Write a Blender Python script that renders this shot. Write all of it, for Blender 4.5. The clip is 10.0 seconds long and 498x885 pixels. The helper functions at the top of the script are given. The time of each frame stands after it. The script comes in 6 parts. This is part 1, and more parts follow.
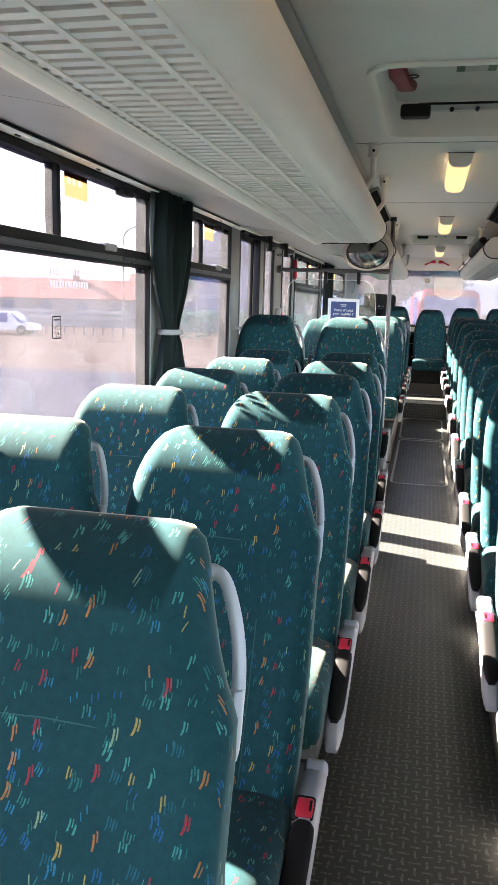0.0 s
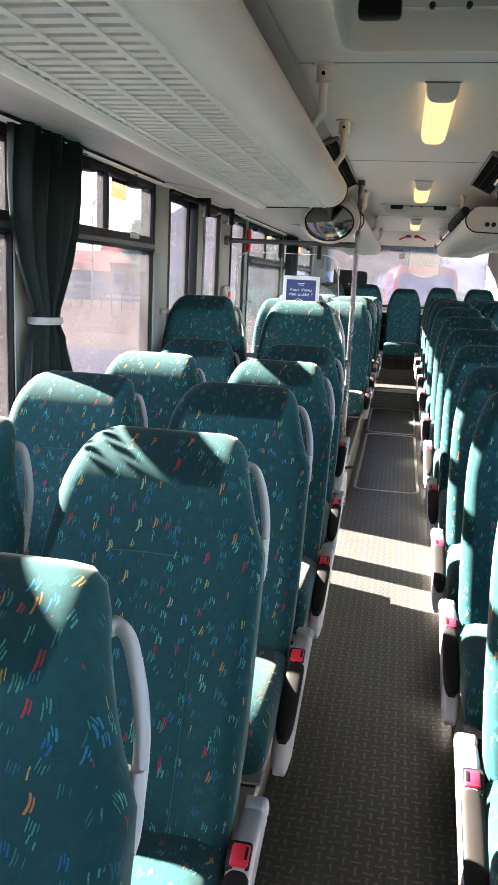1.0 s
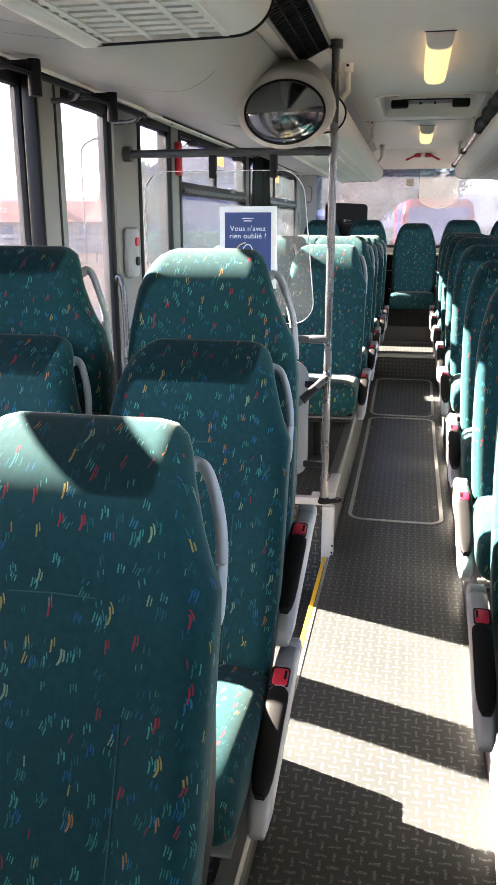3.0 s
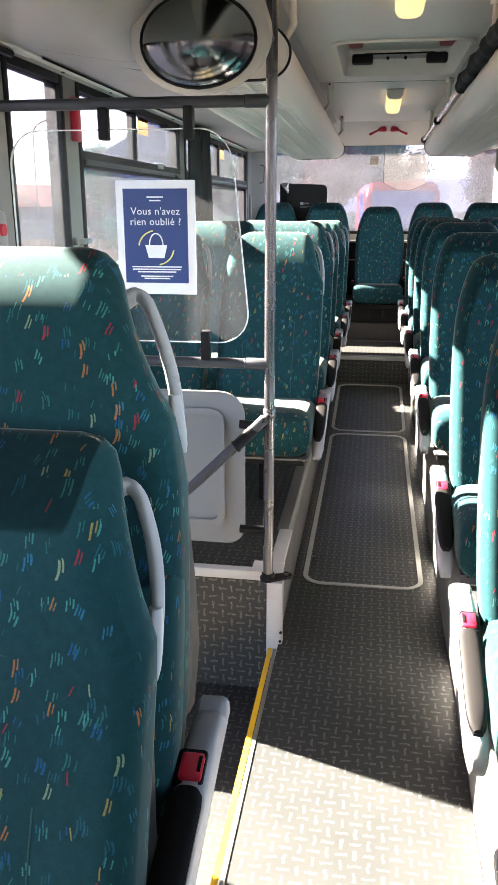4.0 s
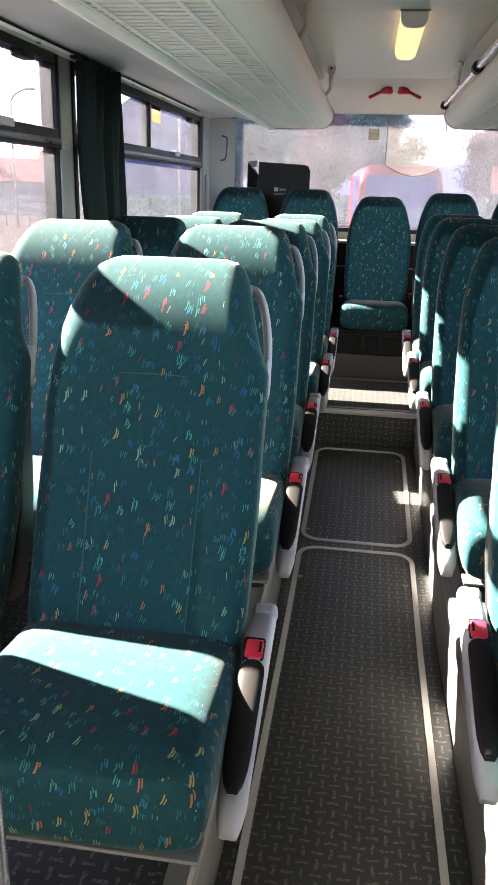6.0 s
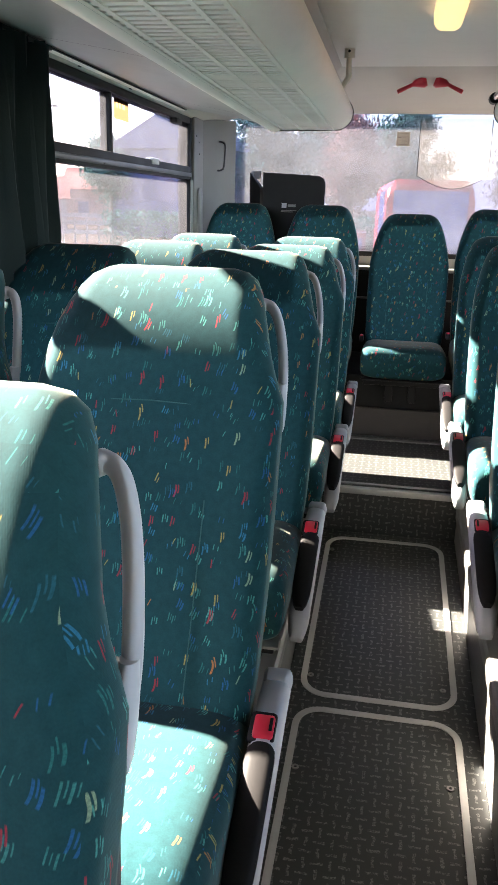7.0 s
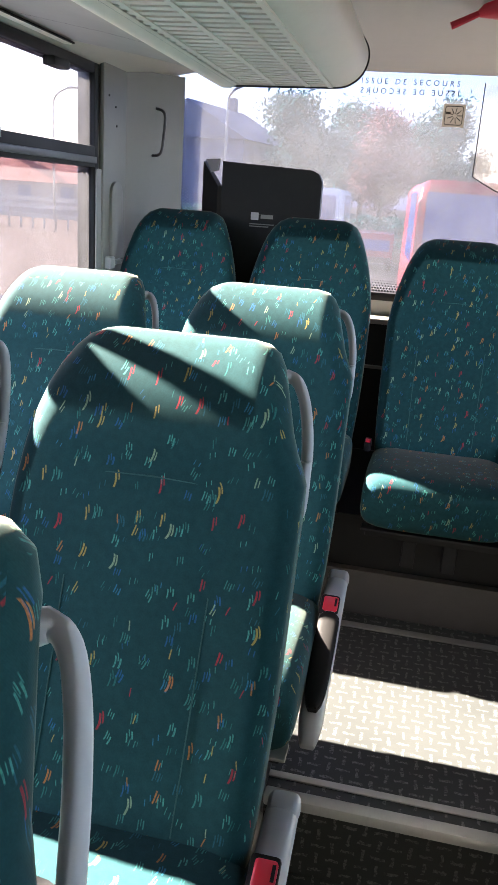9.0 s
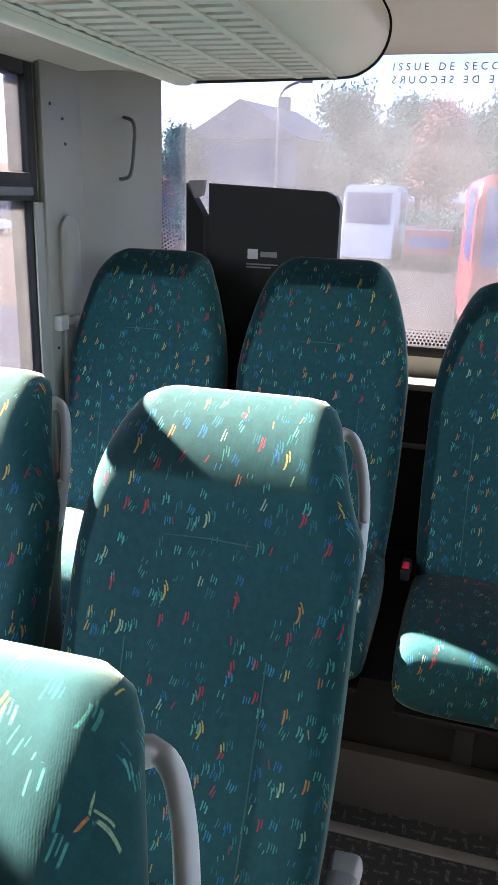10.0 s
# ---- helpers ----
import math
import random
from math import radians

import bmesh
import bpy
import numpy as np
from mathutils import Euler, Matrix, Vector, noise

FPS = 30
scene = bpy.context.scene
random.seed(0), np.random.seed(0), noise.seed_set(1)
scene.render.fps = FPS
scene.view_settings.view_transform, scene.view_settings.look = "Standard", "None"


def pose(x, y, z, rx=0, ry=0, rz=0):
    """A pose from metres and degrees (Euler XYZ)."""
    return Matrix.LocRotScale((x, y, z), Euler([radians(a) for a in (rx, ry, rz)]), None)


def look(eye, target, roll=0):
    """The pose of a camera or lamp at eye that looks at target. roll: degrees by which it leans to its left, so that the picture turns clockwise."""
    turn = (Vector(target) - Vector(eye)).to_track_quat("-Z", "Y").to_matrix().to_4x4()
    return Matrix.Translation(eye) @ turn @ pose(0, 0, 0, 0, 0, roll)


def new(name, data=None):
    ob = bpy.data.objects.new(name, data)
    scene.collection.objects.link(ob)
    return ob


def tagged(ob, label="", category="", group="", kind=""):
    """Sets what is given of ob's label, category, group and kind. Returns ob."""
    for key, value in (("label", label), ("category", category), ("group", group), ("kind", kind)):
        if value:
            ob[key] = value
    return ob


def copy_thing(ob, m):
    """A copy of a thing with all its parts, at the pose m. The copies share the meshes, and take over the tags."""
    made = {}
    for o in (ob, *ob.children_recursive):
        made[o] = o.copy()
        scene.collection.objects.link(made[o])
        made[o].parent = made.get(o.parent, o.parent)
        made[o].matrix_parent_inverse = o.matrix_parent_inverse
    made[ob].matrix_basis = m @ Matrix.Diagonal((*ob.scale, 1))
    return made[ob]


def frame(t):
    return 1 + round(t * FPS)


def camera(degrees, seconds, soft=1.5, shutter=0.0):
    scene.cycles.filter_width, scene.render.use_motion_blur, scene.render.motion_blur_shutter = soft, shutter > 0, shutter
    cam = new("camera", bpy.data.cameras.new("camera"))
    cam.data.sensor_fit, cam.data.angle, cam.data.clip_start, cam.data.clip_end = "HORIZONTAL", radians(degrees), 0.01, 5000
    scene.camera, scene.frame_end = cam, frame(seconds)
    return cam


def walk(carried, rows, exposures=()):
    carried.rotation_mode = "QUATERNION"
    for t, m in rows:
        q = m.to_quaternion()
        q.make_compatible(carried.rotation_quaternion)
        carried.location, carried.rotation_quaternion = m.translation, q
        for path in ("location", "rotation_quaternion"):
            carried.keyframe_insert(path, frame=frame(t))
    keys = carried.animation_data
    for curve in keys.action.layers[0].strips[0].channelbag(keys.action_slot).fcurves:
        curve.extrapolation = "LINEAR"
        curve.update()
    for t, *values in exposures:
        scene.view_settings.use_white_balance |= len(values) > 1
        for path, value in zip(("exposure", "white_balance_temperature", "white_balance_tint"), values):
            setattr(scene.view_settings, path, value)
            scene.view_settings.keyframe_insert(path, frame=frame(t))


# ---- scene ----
cam = camera(35.3, 10.0)
PATH = [
    (0, (-0.016, 0.090, 1.5), (-0.438, 2.014, 1.149), 1.6),
    (0.5, (0.013, 0.514, 1.542), (-0.337, 2.433, 1.162), 2.4),
    (1, (0.012, 1.020, 1.532), (-0.341, 2.943, 1.119), 2.7),
    (1.5, (-0.043, 1.451, 1.522), (-0.403, 3.371, 1.063), 2.9),
    (2, (0.014, 1.959, 1.505), (-0.363, 3.841, 1.006), 2.0),
    (2.5, (0.004, 2.480, 1.489), (-0.387, 4.368, 0.96), 0.9),
    (3, (0.025, 2.965, 1.493), (-0.358, 4.851, 0.95), 0.0),
    (4.5, (-0.01, 4.358, 1.475), (-0.253, 6.251, 0.879), 0.9),
    (5, (0.024, 4.795, 1.495), (-0.19, 6.687, 0.882), 1.7),
    (5.5, (-0.018, 5.281, 1.51), (-0.243, 7.167, 0.883), 1.8),
    (7, (-0.045, 6.852, 1.516), (-0.371, 8.736, 0.93), 1.5),
    (7.5, (-0.026, 7.278, 1.508), (-0.358, 9.164, 0.931), 1.7),
    (8, (0.01, 7.735, 1.556), (-0.311, 9.621, 0.972), 2.6),
    (8.5, (-0.05, 8.329, 1.563), (-0.387, 10.210, 0.972), 3.5),
    (9, (-0.087, 8.696, 1.578), (-0.457, 10.566, 0.975), 3.9),
    (9.5, (-0.042, 9.156, 1.613), (-0.508, 11.007, 1.013), 2.9),
    (10, (-0.091, 9.465, 1.668), (-0.609, 11.297, 1.056), 1.7),
]
walk(cam, [(t, look(eye, target, roll)) for t, eye, target, roll in PATH])

# ---- world, sun, exposure ----
SUN_TO = Vector((-1.0, 0.318, 0.575)).normalized()
world = bpy.data.worlds.new("world")
scene.world = world
world.use_nodes = True
_wn = world.node_tree
_sky = _wn.nodes.new("ShaderNodeTexSky")
_sky.sky_type = "NISHITA"
_sky.sun_disc = False
_sky.sun_elevation = math.asin(SUN_TO.z)
_sky.sun_rotation = math.atan2(SUN_TO.x, SUN_TO.y)
_bg = _wn.nodes["Background"]
_wn.links.new(_sky.outputs["Color"], _bg.inputs["Color"])
_bg.inputs["Strength"].default_value = 0.090
sun = new("sun", bpy.data.lights.new("sun", "SUN"))
sun.data.energy, sun.data.angle, sun.data.color = 4.3, radians(0.6), (1.0, 0.94, 0.80)
sun.matrix_world = look((0, 0, 30), Vector((0, 0, 30)) - SUN_TO)
scene.view_settings.exposure = 5.5
scene.view_settings.use_white_balance = True
scene.view_settings.white_balance_temperature = 6790
scene.view_settings.white_balance_tint = 16


# ---- materials ----
def nodes_of(name):
    m = bpy.data.materials.new(name)
    m.use_nodes = True
    nt = m.node_tree
    return m, nt, nt.nodes["Principled BSDF"]


def add(nt, kind, **props):
    n = nt.nodes.new("ShaderNode" + kind)
    for k, v in props.items():
        if k == "operation":
            n.operation = v
        elif k == "voronoi_dimensions":
            n.voronoi_dimensions = v
        elif k == "rotation_type":
            n.rotation_type = v
        else:
            n.inputs[k].default_value = v
    return n


def mathn(nt, op, a, b=None, c=None, clamp=False):
    n = nt.nodes.new("ShaderNodeMath")
    n.operation, n.use_clamp = op, clamp
    for i, v in enumerate((a, b, c)):
        if v is None:
            continue
        if isinstance(v, (int, float)):
            n.inputs[i].default_value = v
        else:
            nt.links.new(v, n.inputs[i])
    return n.outputs[0]


def mixc(nt, fac, a, b):
    n = nt.nodes.new("ShaderNodeMix")
    n.data_type = "RGBA"
    for i, v in ((0, fac), (6, a), (7, b)):
        if isinstance(v, (int, float)):
            n.inputs[i].default_value = v
        elif isinstance(v, tuple):
            n.inputs[i].default_value = (*v, 1.0)
        else:
            nt.links.new(v, n.inputs[i])
    return n.outputs[2]


def surface(name, colour, rough=0.5, metal=0.0, vary=0.15, grain=60.0, bump=0.15, stain=0.0, dirt=(0.1, 0.09, 0.08), spec=0.5, coarse=4.0):
    """Paint, plastic or metal with fine grain, broad unevenness and some dirt."""
    m, nt, bs = nodes_of(name)
    co = add(nt, "TexCoord")
    n1 = add(nt, "TexNoise", Scale=grain, Detail=4.0)
    n2 = add(nt, "TexNoise", Scale=coarse, Detail=5.0, Roughness=0.65)
    for n in (n1, n2):
        nt.links.new(co.outputs["Object"], n.inputs["Vector"])
    light = tuple(min(1.0, c * (1 + vary)) for c in colour)
    dark = tuple(c * (1 - vary) for c in colour)
    c = mixc(nt, n2.outputs[0], dark, light)
    c = mixc(nt, mathn(nt, "MULTIPLY", n1.outputs[0], 0.25), c, dark)
    if stain > 0:
        n3 = add(nt, "TexNoise", Scale=coarse * 2.3, Detail=8.0, Roughness=0.75)
        nt.links.new(co.outputs["Object"], n3.inputs["Vector"])
        s = mathn(nt, "MULTIPLY", mathn(nt, "SUBTRACT", n3.outputs[0], 0.5, clamp=True), 4 * stain, clamp=True)
        c = mixc(nt, s, c, dirt)
    nt.links.new(c, bs.inputs["Base Color"])
    bs.inputs["Metallic"].default_value = metal
    bs.inputs["Specular IOR Level"].default_value = spec
    nt.links.new(mathn(nt, "MULTIPLY_ADD", n2.outputs[0], 0.3, rough - 0.15, clamp=True), bs.inputs["Roughness"])
    if bump:
        b = add(nt, "Bump", Strength=bump, Distance=0.002)
        nt.links.new(n1.outputs[0], b.inputs["Height"])
        nt.links.new(b.outputs[0], bs.inputs["Normal"])
    return m


def moquette(name="moquette", base=(0.0062, 0.0300, 0.0345)):
    """Teal corded moquette strewn with short bright strokes."""
    m, nt, bs = nodes_of(name)
    uv = add(nt, "UVMap")
    info = add(nt, "ObjectInfo")
    shift = add(nt, "VectorMath", operation="SCALE")
    comb = add(nt, "CombineXYZ")
    nt.links.new(mathn(nt, "MULTIPLY", info.outputs["Random"], 7.0), comb.inputs[0])
    nt.links.new(mathn(nt, "MULTIPLY", info.outputs["Random"], 3.0), comb.inputs[1])
    plus = add(nt, "VectorMath", operation="ADD")
    nt.links.new(uv.outputs[0], plus.inputs[0])
    nt.links.new(comb.outputs[0], plus.inputs[1])
    wob = add(nt, "TexNoise", Scale=25.0, Detail=2.0)
    nt.links.new(plus.outputs[0], wob.inputs["Vector"])
    wobs = add(nt, "VectorMath", operation="SCALE", Scale=0.004)
    wobc = add(nt, "VectorMath", operation="SUBTRACT")
    wobc.inputs[1].default_value = (0.5, 0.5, 0.5)
    nt.links.new(wob.outputs["Color"], wobc.inputs[0])
    nt.links.new(wobc.outputs[0], wobs.inputs[0])
    p0 = add(nt, "VectorMath", operation="ADD")
    nt.links.new(plus.outputs[0], p0.inputs[0])
    nt.links.new(wobs.outputs[0], p0.inputs[1])
    cord = add(nt, "TexNoise", Scale=420.0, Detail=2.0)
    nt.links.new(plus.outputs[0], cord.inputs["Vector"])
    big = add(nt, "TexNoise", Scale=5.0, Detail=4.0)
    nt.links.new(plus.outputs[0], big.inputs["Vector"])
    mid = add(nt, "TexNoise", Scale=75.0, Detail=3.0)
    nt.links.new(plus.outputs[0], mid.inputs["Vector"])
    dark, pale = tuple(c * 0.35 for c in base), tuple(c * 1.75 for c in base)
    tone = mathn(nt, "MULTIPLY_ADD", mid.outputs[0], 0.45, mathn(nt, "MULTIPLY", cord.outputs[0], 0.25))
    colour = mixc(nt, mathn(nt, "MULTIPLY_ADD", big.outputs[0], 0.35, tone), dark, pale)
    # layers of clusters: cells to the metre, offset, strokes in a cluster, spacing, half width, half length (mm), colours by chance
    palette = (
        (29.0, 0.0, 4, 3.8, 1.25, 8.0, 0.56, [(0.0, (0.020, 0.150, 0.140)), (0.36, (0.045, 0.225, 0.200)), (0.62, (0.016, 0.105, 0.155)), (0.84, None)]),
        (33.0, 2.9, 3, 3.8, 1.30, 7.0, 0.66, [(0.0, None), (0.22, (0.065, 0.290, 0.250)), (0.50, (0.012, 0.085, 0.240)), (0.70, (0.020, 0.160, 0.290)), (0.82, None)]),
        (26.0, 5.3, 2, 4.2, 1.60, 9.5, 0.74, [(0.0, (0.340, 0.012, 0.026)), (0.24, (0.38, 0.27, 0.06)), (0.40, (0.42, 0.15, 0.03)), (0.58, (0.24, 0.32, 0.20)), (0.68, None)]),
    )
    for scale, off, count, gap, hw, hl, opaque, steps in palette:
        sc = add(nt, "VectorMath", operation="MULTIPLY_ADD")
        sc.inputs[1].default_value, sc.inputs[2].default_value = (scale, scale * 0.82, 0), (off, off * 1.7, 0)
        nt.links.new(p0.outputs[0], sc.inputs[0])
        vo = add(nt, "TexVoronoi", voronoi_dimensions="2D", Scale=1.0, Randomness=0.9)
        nt.links.new(sc.outputs[0], vo.inputs["Vector"])
        loc = add(nt, "VectorMath", operation="SUBTRACT")
        nt.links.new(sc.outputs[0], loc.inputs[0])
        nt.links.new(vo.outputs["Position"], loc.inputs[1])
        # back to millimetres on the cloth
        mm = add(nt, "VectorMath", operation="MULTIPLY")
        mm.inputs[1].default_value = (1000 / scale, 1000 / (scale * 0.82), 0)
        nt.links.new(loc.outputs[0], mm.inputs[0])
        sep = add(nt, "SeparateColor")
        nt.links.new(vo.outputs["Color"], sep.inputs[0])
        rot = add(nt, "VectorRotate", rotation_type="Z_AXIS")
        nt.links.new(mm.outputs[0], rot.inputs["Vector"])
        nt.links.new(mathn(nt, "MULTIPLY_ADD", sep.outputs[1], 0.62, -0.16), rot.inputs["Angle"])
        xyz = add(nt, "SeparateXYZ")
        nt.links.new(rot.outputs[0], xyz.inputs[0])
        bend = mathn(nt, "MULTIPLY", mathn(nt, "MULTIPLY", xyz.outputs[1], xyz.outputs[1]), mathn(nt, "MULTIPLY_ADD", sep.outputs[2], 0.036, -0.012))
        x0 = mathn(nt, "ADD", xyz.outputs[0], bend)
        size = mathn(nt, "MULTIPLY_ADD", sep.outputs[2], 0.6, 0.6)
        mask = None
        for k in range(count):
            # strokes side by side, each a little higher or lower than the last
            xk = mathn(nt, "SUBTRACT", x0, gap * (k - (count - 1) / 2))
            yk = mathn(nt, "SUBTRACT", xyz.outputs[1], mathn(nt, "MULTIPLY_ADD", sep.outputs[(k + 1) % 3], 9.0, -4.5 + 1.8 * (k % 2)))
            half = mathn(nt, "MULTIPLY", size, hw * (1.0, 0.75, 1.15, 0.7)[k])
            body = mathn(nt, "MULTIPLY", mathn(nt, "SUBTRACT", half, mathn(nt, "ABSOLUTE", xk)), 1.6, clamp=True)
            ends = mathn(nt, "MULTIPLY", mathn(nt, "SUBTRACT", mathn(nt, "MULTIPLY", size, hl * (1.0, 0.7, 0.85, 0.6)[k]), mathn(nt, "ABSOLUTE", yk)), 0.7, clamp=True)
            one = mathn(nt, "MULTIPLY", body, ends)
            if k:
                one = mathn(nt, "MULTIPLY", one, mathn(nt, "GREATER_THAN", sep.outputs[(k + 1) % 3], 0.30))
            mask = one if mask is None else mathn(nt, "MAXIMUM", mask, one)
        ramp = add(nt, "ValToRGB")
        ramp.color_ramp.interpolation = "CONSTANT"
        els = ramp.color_ramp.elements
        while len(els) < len(steps):
            els.new(0.5)
        alpha = add(nt, "ValToRGB")
        alpha.color_ramp.interpolation = "CONSTANT"
        als = alpha.color_ramp.elements
        while len(als) < len(steps):
            als.new(0.5)
        for e, a, (pos, c) in zip(els, als, steps):
            e.position = a.position = pos
            e.color = (*(c or base), 1)
            a.color = (1, 1, 1, 1) if c else (0, 0, 0, 1)
        nt.links.new(sep.outputs[0], ramp.inputs[0])
        nt.links.new(sep.outputs[0], alpha.inputs[0])
        worn = mathn(nt, "MULTIPLY_ADD", cord.outputs[0], 1.2, 0.1, clamp=True)
        fac = mathn(nt, "MULTIPLY", mathn(nt, "MULTIPLY", mask, alpha.outputs[0]), mathn(nt, "MULTIPLY", worn, opaque))
        colour = mixc(nt, fac, colour, ramp.outputs[0])
    nt.links.new(colour, bs.inputs["Base Color"])
    bs.inputs["Roughness"].default_value = 0.95
    bs.inputs["Specular IOR Level"].default_value = 0.1
    bs.inputs["Sheen Weight"].default_value = 0.21
    bs.inputs["Sheen Roughness"].default_value = 0.3
    bs.inputs["Sheen Tint"].default_value = (1.0, 1.0, 0.80, 1)
    bump = add(nt, "Bump", Strength=0.14, Distance=0.001)
    # ribs of the cord, 2.4 mm apart, a little aslant
    dot = add(nt, "VectorMath", operation="DOT_PRODUCT")
    dot.inputs[1].default_value = (3300.0, 1150.0, 0.0)
    nt.links.new(plus.outputs[0], dot.inputs[0])
    rib = mathn(nt, "SINE", dot.outputs["Value"])
    nt.links.new(mathn(nt, "MULTIPLY_ADD", rib, 0.05, mathn(nt, "MULTIPLY", cord.outputs[0], 0.5)), bump.inputs["Height"])
    nt.links.new(bump.outputs[0], bs.inputs["Normal"])
    return m


def vinyl(name="floor_vinyl"):
    """Dark floor vinyl with a basket of pale dashes, laid crosswise in turn."""
    m, nt, bs = nodes_of(name)
    co = add(nt, "TexCoord")
    sep = add(nt, "SeparateXYZ")
    nt.links.new(co.outputs["Object"], sep.inputs[0])
    cell = 0.033
    n0 = add(nt, "TexNoise", Scale=55.0, Detail=2.0)
    nt.links.new(co.outputs["Object"], n0.inputs["Vector"])
    warp = add(nt, "SeparateColor")
    nt.links.new(n0.outputs["Color"], warp.inputs[0])
    u = mathn(nt, "ADD", mathn(nt, "DIVIDE", sep.outputs[0], cell), mathn(nt, "MULTIPLY_ADD", warp.outputs[0], 0.4, -0.2))
    v = mathn(nt, "ADD", mathn(nt, "DIVIDE", mathn(nt, "ADD", sep.outputs[1], sep.outputs[2]), cell), mathn(nt, "MULTIPLY_ADD", warp.outputs[1], 0.4, -0.2))
    par = mathn(nt, "MODULO", mathn(nt, "ADD", mathn(nt, "FLOOR", u), mathn(nt, "ADD", mathn(nt, "FLOOR", v), 4000.0)), 2.0)
    fu = mathn(nt, "SUBTRACT", mathn(nt, "FRACT", mathn(nt, "ADD", u, 500.0)), 0.5)
    fv = mathn(nt, "SUBTRACT", mathn(nt, "FRACT", mathn(nt, "ADD", v, 500.0)), 0.5)

    def dash(a, b):
        tri = mathn(nt, "LESS_THAN", mathn(nt, "ABSOLUTE", b), 0.11)
        return mathn(nt, "MULTIPLY", mathn(nt, "LESS_THAN", mathn(nt, "ABSOLUTE", a), 0.46), tri)

    d = mathn(nt, "ADD", mathn(nt, "MULTIPLY", dash(fu, fv), par), mathn(nt, "MULTIPLY", dash(fv, fu), mathn(nt, "SUBTRACT", 1.0, par)))
    n1 = add(nt, "TexNoise", Scale=210.0, Detail=2.0)
    n2 = add(nt, "TexNoise", Scale=3.0, Detail=6.0, Roughness=0.7)
    for n in (n1, n2):
        nt.links.new(co.outputs["Object"], n.inputs["Vector"])
    ground = mixc(nt, n2.outputs[0], (0.0205, 0.0218, 0.0222), (0.0330, 0.0345, 0.0338))
    worn = mathn(nt, "MULTIPLY", d, mathn(nt, "MULTIPLY_ADD", n1.outputs[0], 4.0, -1.45, clamp=True))
    c = mixc(nt, mathn(nt, "MULTIPLY", worn, 0.75), ground, (0.118, 0.120, 0.108))
    nt.links.new(c, bs.inputs["Base Color"])
    nt.links.new(mathn(nt, "SUBTRACT", mathn(nt, "MULTIPLY_ADD", n2.outputs[0], 0.20, 0.27), mathn(nt, "MULTIPLY", worn, 0.08)), bs.inputs["Roughness"])
    nt.links.new(mathn(nt, "MULTIPLY_ADD", worn, 0.7, 0.42), bs.inputs["Specular IOR Level"])
    b = add(nt, "Bump", Strength=0.10, Distance=0.001)
    nt.links.new(mathn(nt, "ADD", d, n1.outputs[0]), b.inputs["Height"])
    nt.links.new(b.outputs[0], bs.inputs["Normal"])
    return m


def sunlit_film(name, colour):
    """Printed film through which daylight glows."""
    m, nt, bs = nodes_of(name)
    nt.nodes.remove(bs)
    a, b, mix = add(nt, "BsdfTranslucent"), add(nt, "BsdfDiffuse"), add(nt, "MixShader")
    a.inputs["Color"].default_value = b.inputs["Color"].default_value = (*colour, 1)
    mix.inputs[0].default_value = 0.3
    nt.links.new(a.outputs[0], mix.inputs[1])
    nt.links.new(b.outputs[0], mix.inputs[2])
    nt.links.new(mix.outputs[0], nt.nodes["Material Output"].inputs[0])
    return m


def glazing(name, tint=(0.96, 0.97, 1.0), haze=0.06, gloss=0.3):
    """Clear pane with a film of dust and a mirror gloss."""
    m, nt, bs = nodes_of(name)
    nt.nodes.remove(bs)
    out = nt.nodes["Material Output"]
    tr = add(nt, "BsdfTransparent")
    tr.inputs[0].default_value = (*tint, 1)
    gl = add(nt, "BsdfGlossy", Roughness=0.02)
    df = add(nt, "BsdfTranslucent")
    df.inputs[0].default_value = (0.75, 0.76, 0.82, 1)
    fr = add(nt, "Fresnel", IOR=1.45)
    co = add(nt, "TexCoord")
    n = add(nt, "TexNoise", Scale=3.5, Detail=7.0, Roughness=0.7)
    nt.links.new(co.outputs["Object"], n.inputs["Vector"])
    m1 = add(nt, "MixShader")
    nt.links.new(mathn(nt, "MULTIPLY", n.outputs[0], 2 * haze), m1.inputs[0])
    nt.links.new(tr.outputs[0], m1.inputs[1])
    nt.links.new(df.outputs[0], m1.inputs[2])
    m2 = add(nt, "MixShader")
    nt.links.new(mathn(nt, "MULTIPLY", fr.outputs[0], gloss), m2.inputs[0])
    nt.links.new(m1.outputs[0], m2.inputs[1])
    nt.links.new(gl.outputs[0], m2.inputs[2])
    nt.links.new(m2.outputs[0], out.inputs[0])
    return m


def glow(name, colour, strength):
    m, nt, bs = nodes_of(name)
    bs.inputs["Base Color"].default_value = (*colour, 1)
    bs.inputs["Emission Color"].default_value = (*colour, 1)
    bs.inputs["Emission Strength"].default_value = strength
    return m


FABRIC = moquette()
FLOOR = vinyl()
GLASS = glazing("window_glass", (0.400, 0.380, 0.418), 0.007, 0.2)
SCREEN = glazing("screen_glass", (0.90, 0.945, 0.94), 0.006, 0.5)
FRONTGLASS = glazing("windscreen_glass", (0.70, 0.71, 0.70), 0.01)
REARGLASS = glazing("rear_glass", (0.25, 0.255, 0.305), 0.023)
LENS = glazing("lens_sheet", (0.95, 0.89, 0.82), 0.010)
GROUND = surface("yard_concrete", (0.056, 0.042, 0.033), 0.95, spec=0.05, vary=0.2, grain=30, coarse=0.4)
BLUEROAD = surface("lane_asphalt", (0.0150, 0.0195, 0.037), 0.95, spec=0.05, vary=0.2, grain=30, coarse=0.6)
